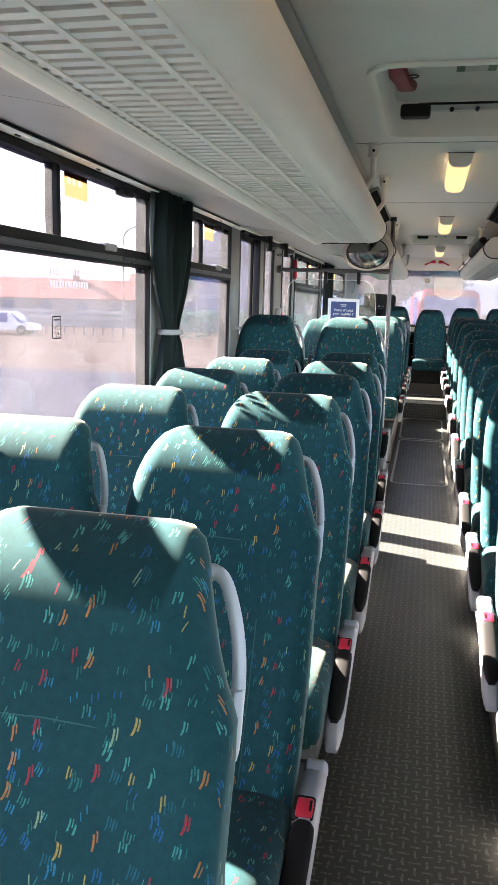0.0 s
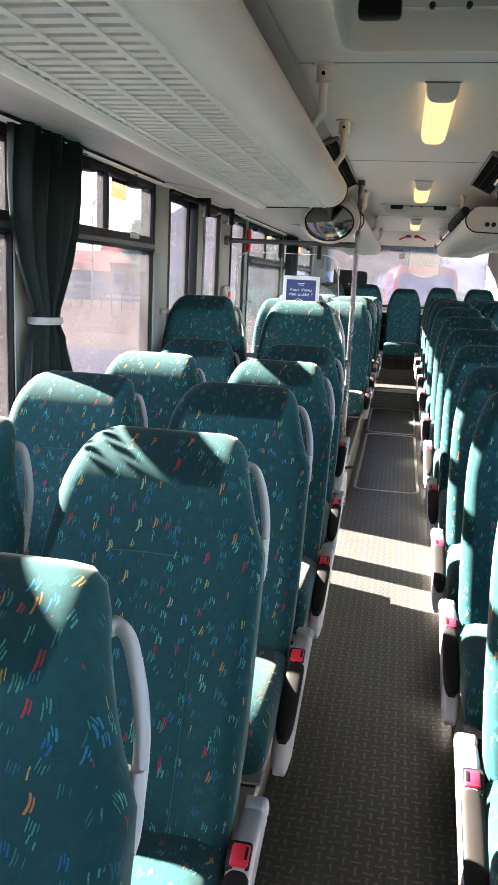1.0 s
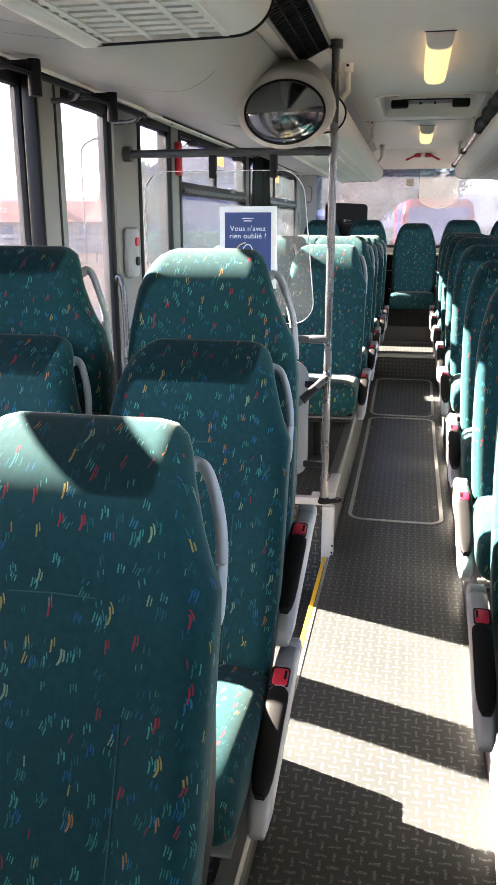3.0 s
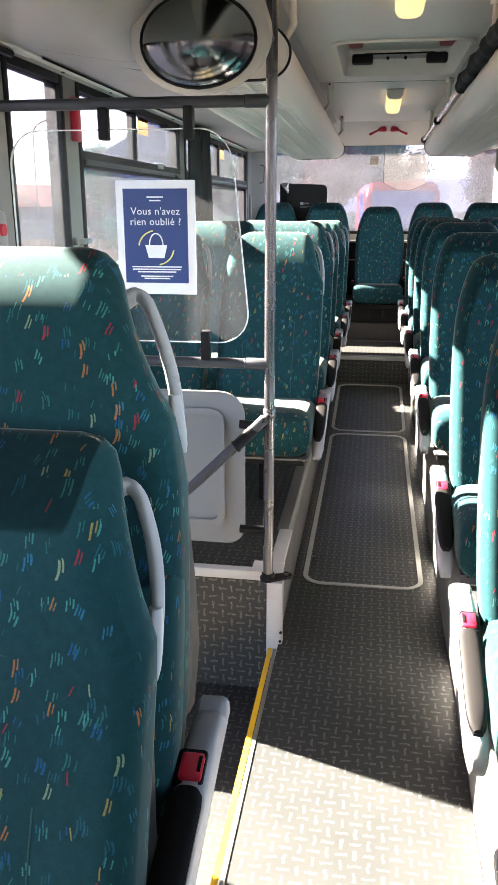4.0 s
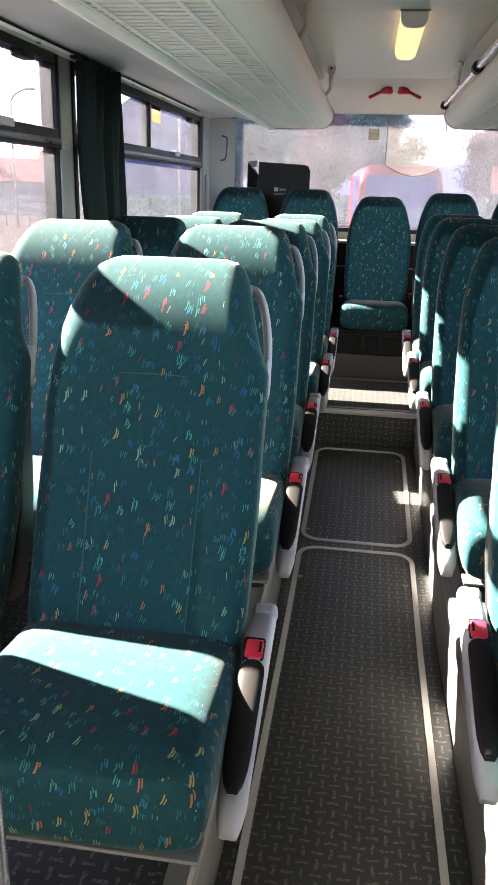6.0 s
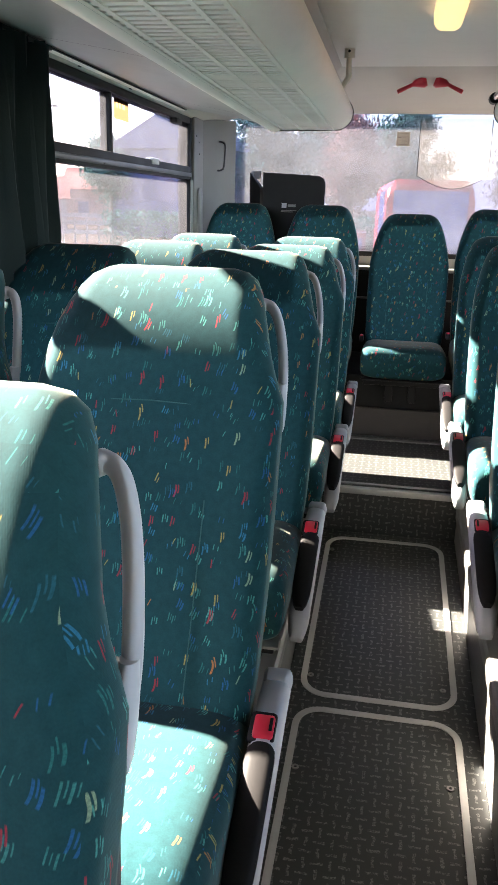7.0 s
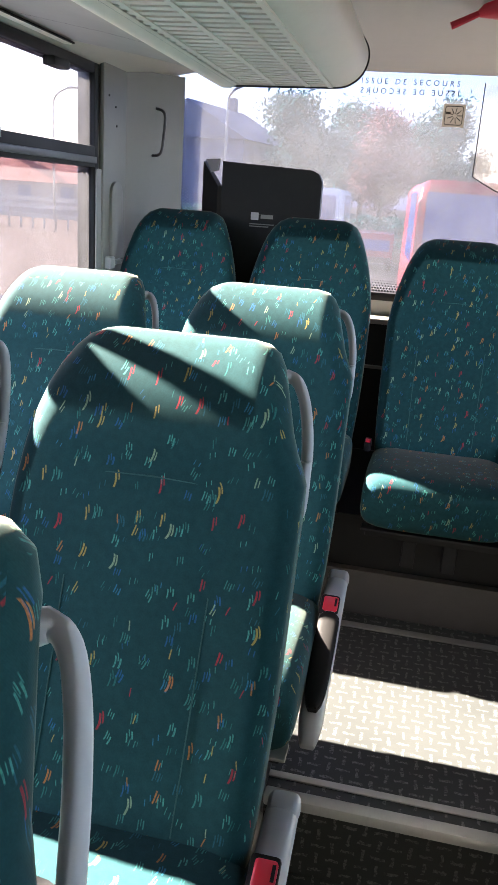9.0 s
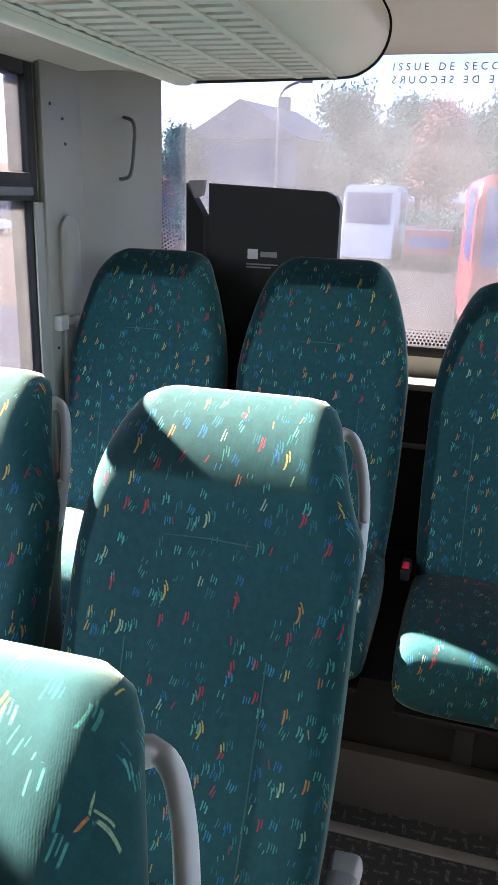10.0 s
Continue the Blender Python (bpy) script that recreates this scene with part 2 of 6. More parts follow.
WALL_A = surface("cream_render", (0.25, 0.22, 0.22), 0.9, vary=0.1, coarse=0.5)
WALL_C = surface("blue_grey_render", (0.075, 0.105, 0.200), 0.9, vary=0.1, coarse=0.5)
WALL_B = surface("ochre_render", (0.29, 0.21, 0.165), 0.9, vary=0.1, coarse=0.5)
TILE = surface("red_tiles", (0.24, 0.08, 0.05), 0.85, vary=0.2, coarse=2.0)
SLATE = surface("slate", (0.10, 0.12, 0.19), 0.8, vary=0.2, coarse=2.0)
HILL = surface("far_hill", (0.13, 0.14, 0.19), 0.95, vary=0.15, coarse=0.02, bump=0)
BARK = surface("bark", (0.16, 0.13, 0.11), 0.9, vary=0.3)
LEAF_A = surface("green_leaf", (0.055, 0.180, 0.140), 0.9, vary=0.4, coarse=1.0, bump=0, spec=0.05)
LEAF_B = surface("russet_leaf", (0.300, 0.155, 0.130), 0.9, vary=0.4, coarse=1.0, bump=0, spec=0.05)
CAR_RED = surface("red_paint", (0.45, 0.02, 0.03), 0.25, vary=0.03, bump=0)
CAR_WHITE = surface("white_paint", (0.75, 0.75, 0.75), 0.25, vary=0.03, bump=0)
BLUEGLASS = surface("car_glass", (0.03, 0.06, 0.24), 0.12, vary=0.05, bump=0)
PANEL = surface("grey_lining", (0.56, 0.525, 0.49), 0.45, vary=0.06, stain=0.12, dirt=(0.3, 0.29, 0.27))
ROOF = surface("roof_lining", (0.84, 0.80, 0.76), 0.36, vary=0.05, stain=0.1, dirt=(0.35, 0.34, 0.31))
LINING = surface("window_lining", (0.40, 0.395, 0.38), 0.45, vary=0.06, stain=0.15, dirt=(0.24, 0.235, 0.22))
RACK = surface("rack_plastic", (0.89, 0.83, 0.765), 0.42, vary=0.05, stain=0.1, dirt=(0.4, 0.38, 0.34))
SHELL = surface("seat_shell", (0.310, 0.306, 0.318), 0.38, vary=0.08, stain=0.25, dirt=(0.25, 0.24, 0.23))
HANDLE = surface("handle_plastic", (0.295, 0.298, 0.312), 0.30, vary=0.06, stain=0.1)
BLACK = surface("black_plastic", (0.008, 0.008, 0.009), 0.5, vary=0.2, stain=0.15, dirt=(0.03, 0.029, 0.027), spec=0.2)
PAD = surface("arm_pad", (0.012, 0.0112, 0.0112), 0.6, vary=0.3, spec=0.08)
RUBBER = surface("black_rubber", (0.007, 0.007, 0.008), 0.55, vary=0.3, spec=0.2)
SEAM = surface("seam_thread", (0.006, 0.05, 0.05), 0.9)
RED = surface("red_plastic", (0.55, 0.015, 0.04), 0.35, vary=0.08)
STEEL = surface("brushed_steel", (0.19, 0.19, 0.20), 0.27, metal=0.9, vary=0.12, stain=0.1)
CHROME = surface("chrome", (0.75, 0.76, 0.78), 0.18, metal=1.0, vary=0.05, bump=0.0)
NOSING = surface("white_metal", (0.50, 0.49, 0.48), 0.4, metal=0.2, vary=0.08, stain=0.25, dirt=(0.2, 0.19, 0.18))
ALU = surface("aluminium_trim", (0.27, 0.26, 0.245), 0.40, metal=0.6, vary=0.1, stain=0.35, dirt=(0.18, 0.17, 0.15))
GREYTUBE = surface("grey_tube", (0.055, 0.058, 0.066), 0.32, metal=0.3, vary=0.1, stain=0.1)
PILLAR = surface("pillar_lining", (0.240, 0.236, 0.228), 0.5, vary=0.08, stain=0.2, dirt=(0.2, 0.2, 0.19))
CORNER = surface("corner_plastic", (0.160, 0.160, 0.156), 0.45, vary=0.10, stain=0.25, dirt=(0.11, 0.11, 0.105))
GUARD = surface("guard_plastic", (0.200, 0.205, 0.208), 0.5, vary=0.07, stain=0.2, dirt=(0.18, 0.18, 0.17))
# shade inside the racks, put into a dark colour
GAP_SHADE = surface("rack_gap_shade", (0.045, 0.042, 0.038), 0.8, vary=0.25, stain=0.5, dirt=(0.05, 0.048, 0.045), coarse=9.0)
KICK = surface("kick_plate", (0.125, 0.122, 0.116), 0.40, vary=0.1, stain=0.4, dirt=(0.07, 0.07, 0.065))
BROWN = surface("bench_lining", (0.046, 0.040, 0.036), 0.6, vary=0.2, stain=0.2)
YELLOW = surface("yellow_edge", (0.70, 0.40, 0.01), 0.5, vary=0.06, stain=0.2, dirt=(0.3, 0.22, 0.05))
CURTAIN = surface("curtain_cloth", (0.010, 0.0175, 0.0185), 0.85, vary=0.25, grain=180, bump=0.3, spec=0.2)
MIRROR = surface("mirror_glass", (0.24, 0.255, 0.26), 0.16, metal=1.0, vary=0.0, bump=0.0)
# lit lamps
LAMP = glow("lamp_diffuser", (1.0, 0.68, 0.31), 0.030)
DARKRED = surface("notice_red", (0.24, 0.010, 0.022), 0.5, bump=0)
DARKGREEN = surface("notice_green", (0.02, 0.075, 0.035), 0.5, bump=0)
SIGN_BLUE = surface("poster_blue", (0.025, 0.05, 0.16), 0.4, vary=0.04, bump=0)
SIGN_WHITE = surface("poster_white", (0.78, 0.78, 0.78), 0.45, vary=0.03, bump=0)
STICKER = sunlit_film("orange_film", (0.046, 0.0265, 0.0140))
STICKER_INK = sunlit_film("faded_print", (0.10, 0.06, 0.032))
NOTICE = sunlit_film("grey_film", (0.21, 0.20, 0.19))
PRINT = sunlit_film("pale_print", (0.20, 0.20, 0.23))
WRITING = surface("grey_writing", (0.022, 0.022, 0.034), 0.6, bump=0)
INK = surface("dark_ink", (0.03, 0.03, 0.035), 0.5, bump=0, spec=0.2)
MARK_YELLOW = surface("mark_yellow", (0.75, 0.68, 0.25), 0.5, bump=0)


# ---- mesh helpers ----
def finish(bm, name, mat, angle=40):
    me = bpy.data.meshes.new(name)
    bmesh.ops.recalc_face_normals(bm, faces=bm.faces)
    bm.to_mesh(me)
    bm.free()
    me.materials.append(mat)
    for p in me.polygons:
        p.use_smooth = True
    me.set_sharp_from_angle(angle=radians(angle))
    return me


def box_uv(me):
    layer = me.uv_layers.new(name="UVMap")
    for p in me.polygons:
        n = p.normal
        ax = max(range(3), key=lambda i: abs(n[i]) * (1.0, 1.25, 1.0)[i])
        for li in p.loop_indices:
            c = me.vertices[me.loops[li].vertex_index].co
            layer.data[li].uv = ((c.y + 0.37, c.z), (c.x, c.z), (c.x, c.y + 0.19))[ax]


def part(name, bm, mat, parent, label="", at=None, uv=False, angle=40):
    """One bmesh as one mesh object under a thing or a part."""
    me = finish(bm, name, mat, angle)
    if uv:
        box_uv(me)
    ob = new(name, me)
    ob.parent = parent
    if at is not None:
        ob.matrix_basis = at
    if label:
        ob["label"] = label
    return ob


def again(name, me, parent, at):
    """A further piece on a mesh that is there already."""
    ob = new(name, me)
    ob.parent = parent
    ob.matrix_basis = at
    return ob


def thing(name, label, category, group="", kind="", at=None):
    ob = new(name)
    ob.empty_display_size = 0.05
    if at is not None:
        ob.matrix_basis = at
    return tagged(ob, label, category, group, kind)


def solid(name, bm, mat, label, category, group="", kind="", at=None, angle=40):
    ob = new(name, finish(bm, name, mat, angle))
    if at is not None:
        ob.matrix_basis = at
    return tagged(ob, label, category, group, kind)


def box(bm, x0, x1, y0, y1, z0, z1, bevel=0.0, seg=2):
    v = [bm.verts.new((x, y, z)) for z in (z0, z1) for y in (y0, y1) for x in (x0, x1)]
    fs = [bm.faces.new([v[i] for i in q]) for q in ((0, 2, 3, 1), (4, 5, 7, 6), (0, 1, 5, 4), (2, 6, 7, 3), (0, 4, 6, 2), (1, 3, 7, 5))]
    if bevel:
        es = list({e for f in fs for e in f.edges})
        bmesh.ops.bevel(bm, geom=es, offset=bevel, segments=seg, affect="EDGES", profile=0.5)
    return bm


def boxes(*rows, bevel=0.0):
    bm = bmesh.new()
    for r in rows:
        box(bm, *r, bevel=bevel)
    return bm


def loft(bm, rings, closed=True, caps=True):
    """Skin between rings of equally many points."""
    vs = [[bm.verts.new(p) for p in r] for r in rings]
    n = len(vs[0])
    for a, b in zip(vs, vs[1:]):
        for i in range(n if closed else n - 1):
            j = (i + 1) % n
            bm.faces.new((a[i], a[j], b[j], b[i]))
    if caps and closed:
        bm.faces.new(vs[0][::-1])
        bm.faces.new(vs[-1])
    return bm


def spline(pts, n=6):
    """A smooth line through points."""
    pts = [Vector(p) for p in pts]
    out = []
    for i in range(len(pts) - 1):
        p0, p1, p2, p3 = pts[max(i - 1, 0)], pts[i], pts[i + 1], pts[min(i + 2, len(pts) - 1)]
        for k in range(n):
            t = k / n
            out.append(0.5 * (2 * p1 + (p2 - p0) * t + (2 * p0 - 5 * p1 + 4 * p2 - p3) * t * t + (3 * p1 - p0 - 3 * p2 + p3) * t ** 3))
    return out + [pts[-1]]


def tube(bm, pts, r, n=10, flat=1.0):
    """A round bar along points; r may be a list."""
    pts = [Vector(p) for p in pts]
    rs = r if isinstance(r, (list, tuple)) else [r] * len(pts)
    rings, up = [], None
    for i, p in enumerate(pts):
        d = (pts[min(i + 1, len(pts) - 1)] - pts[max(i - 1, 0)]).normalized()
        if up is None:
            up = Vector((0, 0, 1)) if abs(d.z) < 0.9 else Vector((0, 1, 0))
        a = d.cross(up).normalized()
        b = a.cross(d).normalized()
        up = b
        rings.append([p + rs[i] * (math.cos(2 * math.pi * k / n) * a + flat * math.sin(2 * math.pi * k / n) * b) for k in range(n)])
    return loft(bm, rings)


def rounded(w, h, r, n=4):
    """Corners of a rounded rectangle about the origin."""
    out = []
    for cx, cy, a0 in ((w / 2 - r, h / 2 - r, 0), (-w / 2 + r, h / 2 - r, 90), (-w / 2 + r, -h / 2 + r, 180), (w / 2 - r, -h / 2 + r, 270)):
        for k in range(n + 1):
            a = radians(a0 + 90 * k / n)
            out.append((cx + r * math.cos(a), cy + r * math.sin(a)))
    return out


def band(bm, outer, inner, lift):
    """A flat closed band between two outlines of equally many points, given thickness by lift."""
    n = len(outer)
    lo = [bm.verts.new(p) for p in outer], [bm.verts.new(p) for p in inner]
    hi = [bm.verts.new(Vector(p) + lift) for p in outer], [bm.verts.new(Vector(p) + lift) for p in inner]
    for i in range(n):
        j = (i + 1) % n
        bm.faces.new((hi[0][i], hi[0][j], hi[1][j], hi[1][i]))
        bm.faces.new((lo[0][i], lo[0][j], hi[0][j], hi[0][i]))
        bm.faces.new((lo[1][j], lo[1][i], hi[1][i], hi[1][j]))
        bm.faces.new((lo[0][j], lo[0][i], lo[1][i], lo[1][j]))
    return bm


def plate(bm, outline, lift):
    """A flat plate of some thickness from an outline."""
    a = [bm.verts.new(p) for p in outline]
    b = [bm.verts.new(Vector(p) + lift) for p in outline]
    bm.faces.new(a[::-1])
    bm.faces.new(b)
    for i in range(len(a)):
        j = (i + 1) % len(a)
        bm.faces.new((a[i], a[j], b[j], b[i]))
    return bm


def lettering(name, text, size, mat, parent, at, spacing=1.0):
    """Flat letters with a little depth, from the built-in font."""
    cu = bpy.data.curves.new(name, "FONT")
    cu.body, cu.size, cu.align_x, cu.align_y, cu.extrude = text, size, "CENTER", "CENTER", 0.0004
    cu.space_character = spacing
    cu.resolution_u = 3
    tmp = new(name, cu)
    me = bpy.data.meshes.new_from_object(tmp.evaluated_get(bpy.context.evaluated_depsgraph_get()))
    bpy.data.objects.remove(tmp)
    me.name = name
    me.materials.clear()
    me.materials.append(mat)
    ob = new(name, me)
    ob.parent = parent
    ob.matrix_basis = at
    return ob


# ---- plan: y runs from the front of the coach to its rear window ----
XL, XR, MID = -1.18, 1.22, 0.02
CEIL, SILL, BAR0, BAR1, HEAD = 2.165, 0.84, 1.63, 1.695, 1.945
REAR = 11.75


def mx(x, side):
    """A place on the one side of the coach, or its mirror on the other."""
    return x if side < 0 else 2 * MID - x


def line_at(rows, y):
    for (a, za), (b, zb) in zip(rows, rows[1:]):
        if y <= b:
            return za + (zb - za) * max(0.0, y - a) / (b - a)
    return rows[-1][1]


AISLE = [(-1.2, 0.0), (8.3, 0.0), (8.95, 0.04), (10.1, 0.135)]
PLAT_R = [(-1.2, 0.107), (4.1, 0.107), (6.2, 0.225), (8.0, 0.285), (10.6, 0.285)]
PLAT_L = [(6.375, 0.268), (8.7, 0.28), (10.6, 0.285)]


def strip(bm, rows, x0, x1, drop):
    """A floor sheet of some depth along a height line."""
    rings = [[(x0, y, z), (x1, y, z), (x1, y, z - drop), (x0, y, z - drop)] for y, z in rows]
    return loft(bm, rings)


# ---- floors ----
solid("floor", strip(bmesh.new(), AISLE, -0.275, 0.31, 0.06), FLOOR, "dark vinyl aisle floor with pale dashes", "floor", kind="structure", angle=20)
solid("floor_rear", boxes((XL, XR, 10.604, REAR, 0.28, 0.34), (-0.275, 0.31, 10.1, 10.6045, 0.28, 0.34)), FLOOR, "raised dark vinyl floor before the rear bench", "floor", kind="structure")
solid("platform_front", boxes((XL, -0.28, -1.2, 4.62, 0.05, 0.112), (XL, -0.28, 4.624, 4.87, 0.05, 0.20)), FLOOR, "low vinyl platform under the front seats", "platform", kind="structure")
solid("platform_rear", strip(bmesh.new(), PLAT_L, XL, -0.285, 0.06), FLOOR, "raised vinyl platform behind the door", "platform", kind="structure", angle=20)
solid("platform_side", strip(bmesh.new(), PLAT_R, 0.315, XR, 0.06), FLOOR, "vinyl platform under a row of seats", "platform", kind="structure", angle=20)


def kick(name, rows, x0, x1, bottom):
    bm = bmesh.new()
    loft(bm, [[(x0, y, z - 0.035), (x1, y, z - 0.035), (x1, y, bottom(y)), (x0, y, bottom(y))] for y, z in rows])
    solid(name, bm, KICK, "scuffed grey kick board along the aisle", "trim", kind="structure", angle=20)


def edge_trim(name, rows, x, out):
    """Rounded metal nosing that caps the platform's edge; out: the way it faces."""
    prof = [(-0.032, 0.004), (0.012, 0.006), (0.02, 0.0), (0.022, -0.012), (0.02, -0.045), (0.012, -0.045), (0.010, -0.012), (-0.032, -0.004)]
    bm = bmesh.new()
    loft(bm, [[(x + out * a, y, z + b) for a, b in prof] for y, z in rows])
    solid(name, bm, ALU, "worn metal edging along the platform", "trim", kind="structure", angle=25)


low = lambda y: line_at(AISLE, y) - 0.05
kick("kick_board_1", [(-1.2, 0.108), (4.62, 0.108)], -0.29, -0.277, low)
kick("kick_board_2", [(4.63, 0.196), (4.87, 0.196)], -0.29, -0.277, low)
kick("kick_board_3", PLAT_L, -0.295, -0.279, low)
kick("kick_board_4", PLAT_R, 0.312, 0.326, low)
edge_trim("edge_trim_1", [(-1.2, 0.112), (4.62, 0.112)], -0.29, 1)
edge_trim("edge_trim_2", [(4.63, 0.20), (4.87, 0.20)], -0.29, 1)
edge_trim("edge_trim_3", [(6.72, 0.2699)] + PLAT_L[1:], -0.295, 1)
edge_trim("edge_trim_4", PLAT_R, 0.325, -1)

# door well: two steps down to the door, and the end of the platform behind it
well = thing("door_well", "dark vinyl steps down to the passenger door with yellow edges", "steps", kind="structure")
part("step", boxes((-0.60, -0.279, 4.884, 6.36, -0.26, -0.20)), FLOOR, well)
part("step", boxes((XL, -0.604, 4.884, 6.36, -0.46, -0.40)), FLOOR, well)
part("riser", boxes((-0.289, -0.278, 4.884, 6.36, -0.20, -0.062)), FLOOR, well)
part("riser", boxes((-0.612, -0.602, 4.884, 6.36, -0.40, -0.262)), FLOOR, well)
part("side_panel", boxes((XL, -0.315, 6.362, 6.374, -0.46, 0.239)), FLOOR, well)
part("side_panel", boxes((XL, -0.291, 4.871, 4.883, -0.46, 0.196)), FLOOR, well)
part("yellow_edge", boxes((-0.306, -0.290, 4.93, 6.30, -0.0005, 0.0035)), YELLOW, well, "yellow step edge strip")
part("yellow_edge", boxes((-0.608, -0.592, 4.93, 6.33, -0.2005, -0.1965)), YELLOW, well, "yellow step edge strip")
part("nosing", boxes((-0.287, -0.276, 4.93, 6.30, -0.002, 0.003)), ALU, well)
part("edge_bar", boxes((XL, -0.272, 6.340, 6.378, 0.238, 0.274), bevel=0.006), NOSING, well, "pale metal edge of the platform")
part("corner_post", boxes((-0.318, -0.262, 6.335, 6.377, -0.06, 0.237), bevel=0.006), NOSING, well, "pale metal corner plate with screws")
part("corner_cap", boxes((-0.372, -0.262, 6.333, 6.42, 0.2742, 0.2782), bevel=0.002), NOSING, well)
part("edge_cap", boxes((-0.318, -0.266, 6.421, 6.72, 0.262, 0.2775), bevel=0.005), NOSING, well)
bmw = bmesh.new()
for k in range(3):
    tube(bmw, [(-0.27 + 0.002 * k, 6.327, -0.02 + 0.035 * k), (-0.27 + 0.002 * k, 6.331, -0.02 + 0.035 * k)], 0.005, 8)
part("screw", bmw, BLACK, well)


def floor_hatch(y0, y1, label):
    """Lift-out floor panel inside a pale rounded metal rim, with turn locks."""
    t = thing("floor_hatch", label, "floor hatch", "hatches in the aisle", kind="structure")
    x0, x1 = -0.236, 0.258
    up = 0.0035

    def ring(grow, r):
        out = []
        pts = rounded(x1 - x0 + 2 * grow, y1 - y0 + 2 * grow, r, 7)
        cx, cy = (x0 + x1) / 2, (y0 + y1) / 2
        dense = []
        for a, b in zip(pts, pts[1:] + pts[:1]):
            n = max(1, int(abs(a[1] - b[1]) / 0.3))
            dense += [(a[0] + (b[0] - a[0]) * k / n, a[1] + (b[1] - a[1]) * k / n) for k in range(n)]
        for px, py in dense:
            y = cy + py
            out.append((cx + px, y, line_at(AISLE, y) + 0.0005))
        return out

    bm = bmesh.new()
    band(bm, ring(0.0, 0.085), ring(-0.020, 0.065), Vector((0, 0, up)))
    part("rim", bm, NOSING, t, "pale metal rim")
    me = None
    for sx in (-0.205, 0.215):
        for sy in (y0 + 0.26, y1 - 0.26) if y1 - y0 > 1.5 else (y0 + 0.1, y1 - 0.12):
            if me is None:
                b2 = bmesh.new()
                o = [(0.010 * math.cos(k * 0.5236), 0.010 * math.sin(k * 0.5236), 0) for k in range(12)]
                i = [(0.005 * math.cos(k * 0.5236), 0.005 * math.sin(k * 0.5236), 0) for k in range(12)]
                band(b2, o, i, Vector((0, 0, 0.003)))
                first = part("turn_lock", b2, ALU, t, at=Matrix.Translation((sx, sy, line_at(AISLE, sy))))
                me = first.data
            else:
                again("turn_lock", me, t, Matrix.Translation((sx, sy, line_at(AISLE, sy))))


floor_hatch(6.815, 8.925, "long dark floor hatch with a pale metal rim")
floor_hatch(8.975, 10.03, "short dark floor hatch with a pale metal rim")

step = thing("rear_step", "step up to the rear bench with metal nosings", "step", kind="structure")
part("riser", boxes((-0.275, 0.31, 10.088, 10.099, 0.10, 0.318)), FLOOR, step)
part("nosing", boxes((-0.275, 0.31, 10.07, 10.104, 0.318, 0.346), bevel=0.006), NOSING, step)
part("nosing", boxes((-0.275, 0.31, 10.135, 10.155, 0.34, 0.3445), bevel=0.0015), NOSING, step)
part("back_strip", boxes((-0.60, 0.64, 10.838, 10.867, 0.34, 0.346), bevel=0.002), ALU, step)
part("side_cheek", boxes((-0.33, -0.277, 10.085, 10.60, 0.286, 0.335)), KICK, step)
part("side_cheek", boxes((0.312, 0.36, 10.085, 10.60, 0.286, 0.335)), KICK, step)

bench = thing("rear_bench_box", "dark boxed base below the rear seats", "bench base", kind="structure")
part("front_panel", boxes((XL, XR, 10.93, 10.96, 0.34, 0.488)), BROWN, bench, "matt brown lower panel")
part("recess_panel", boxes((XL, XR, 10.961, 10.99, 0.34, 0.63)), BLACK, bench, "black recess below the seats")
part("shelf", boxes((XL, XR, 10.961, 11.64, 0.63, 0.66)), BLACK, bench)
part("back_panel", boxes((XL, XR, 11.645, 11.68, 0.66, 1.15)), BLACK, bench, "black panel behind the seats")
part("ledge", boxes((-1.10, 1.14, 11.625, REAR - 0.03, 1.152, 1.172), bevel=0.004), ALU, bench, "pale ledge strip")
part("rail", boxes((XL, XR, 11.625, 11.645, 0.985, 0.995)), KICK, bench)


# ---- shell: side walls, ends, ceiling ----
WINDOWS_L = [(0.35, 1.55), (1.70, 3.34), (3.60, 4.74), (6.44, 6.94), (7.08, 8.77), (8.90, 11.29)]
WINDOWS_R = [(0.35, 1.55), (1.70, 3.34), (3.74, 5.40), (5.80, 7.00), (7.08, 8.66), (9.30, 11.23)]
DOOR = (4.97, 6.16)


def side_wall(name, side, openings, door=None):
    x0, x1 = (XL - 0.07, XL) if side < 0 else (XR, XR + 0.07)
    bm = bmesh.new()
    y = -1.2
    for a, b in sorted(openings + ([door] if door else [])):
        box(bm, x0, x1, y, a, -0.6, HEAD)
        if door and a == door[0]:
            box(bm, x0, x1, a, b, -0.6, -0.44)
        else:
            box(bm, x0, x1, a, b, -0.6, SILL)
        y = b
    box(bm, x0, x1, y, REAR, -0.6, HEAD)
    box(bm, x0, x1, -1.2, REAR, HEAD, 2.32)
    solid(name, bm, PILLAR, "grey lined side wall of the coach with window openings", "wall", kind="structure")


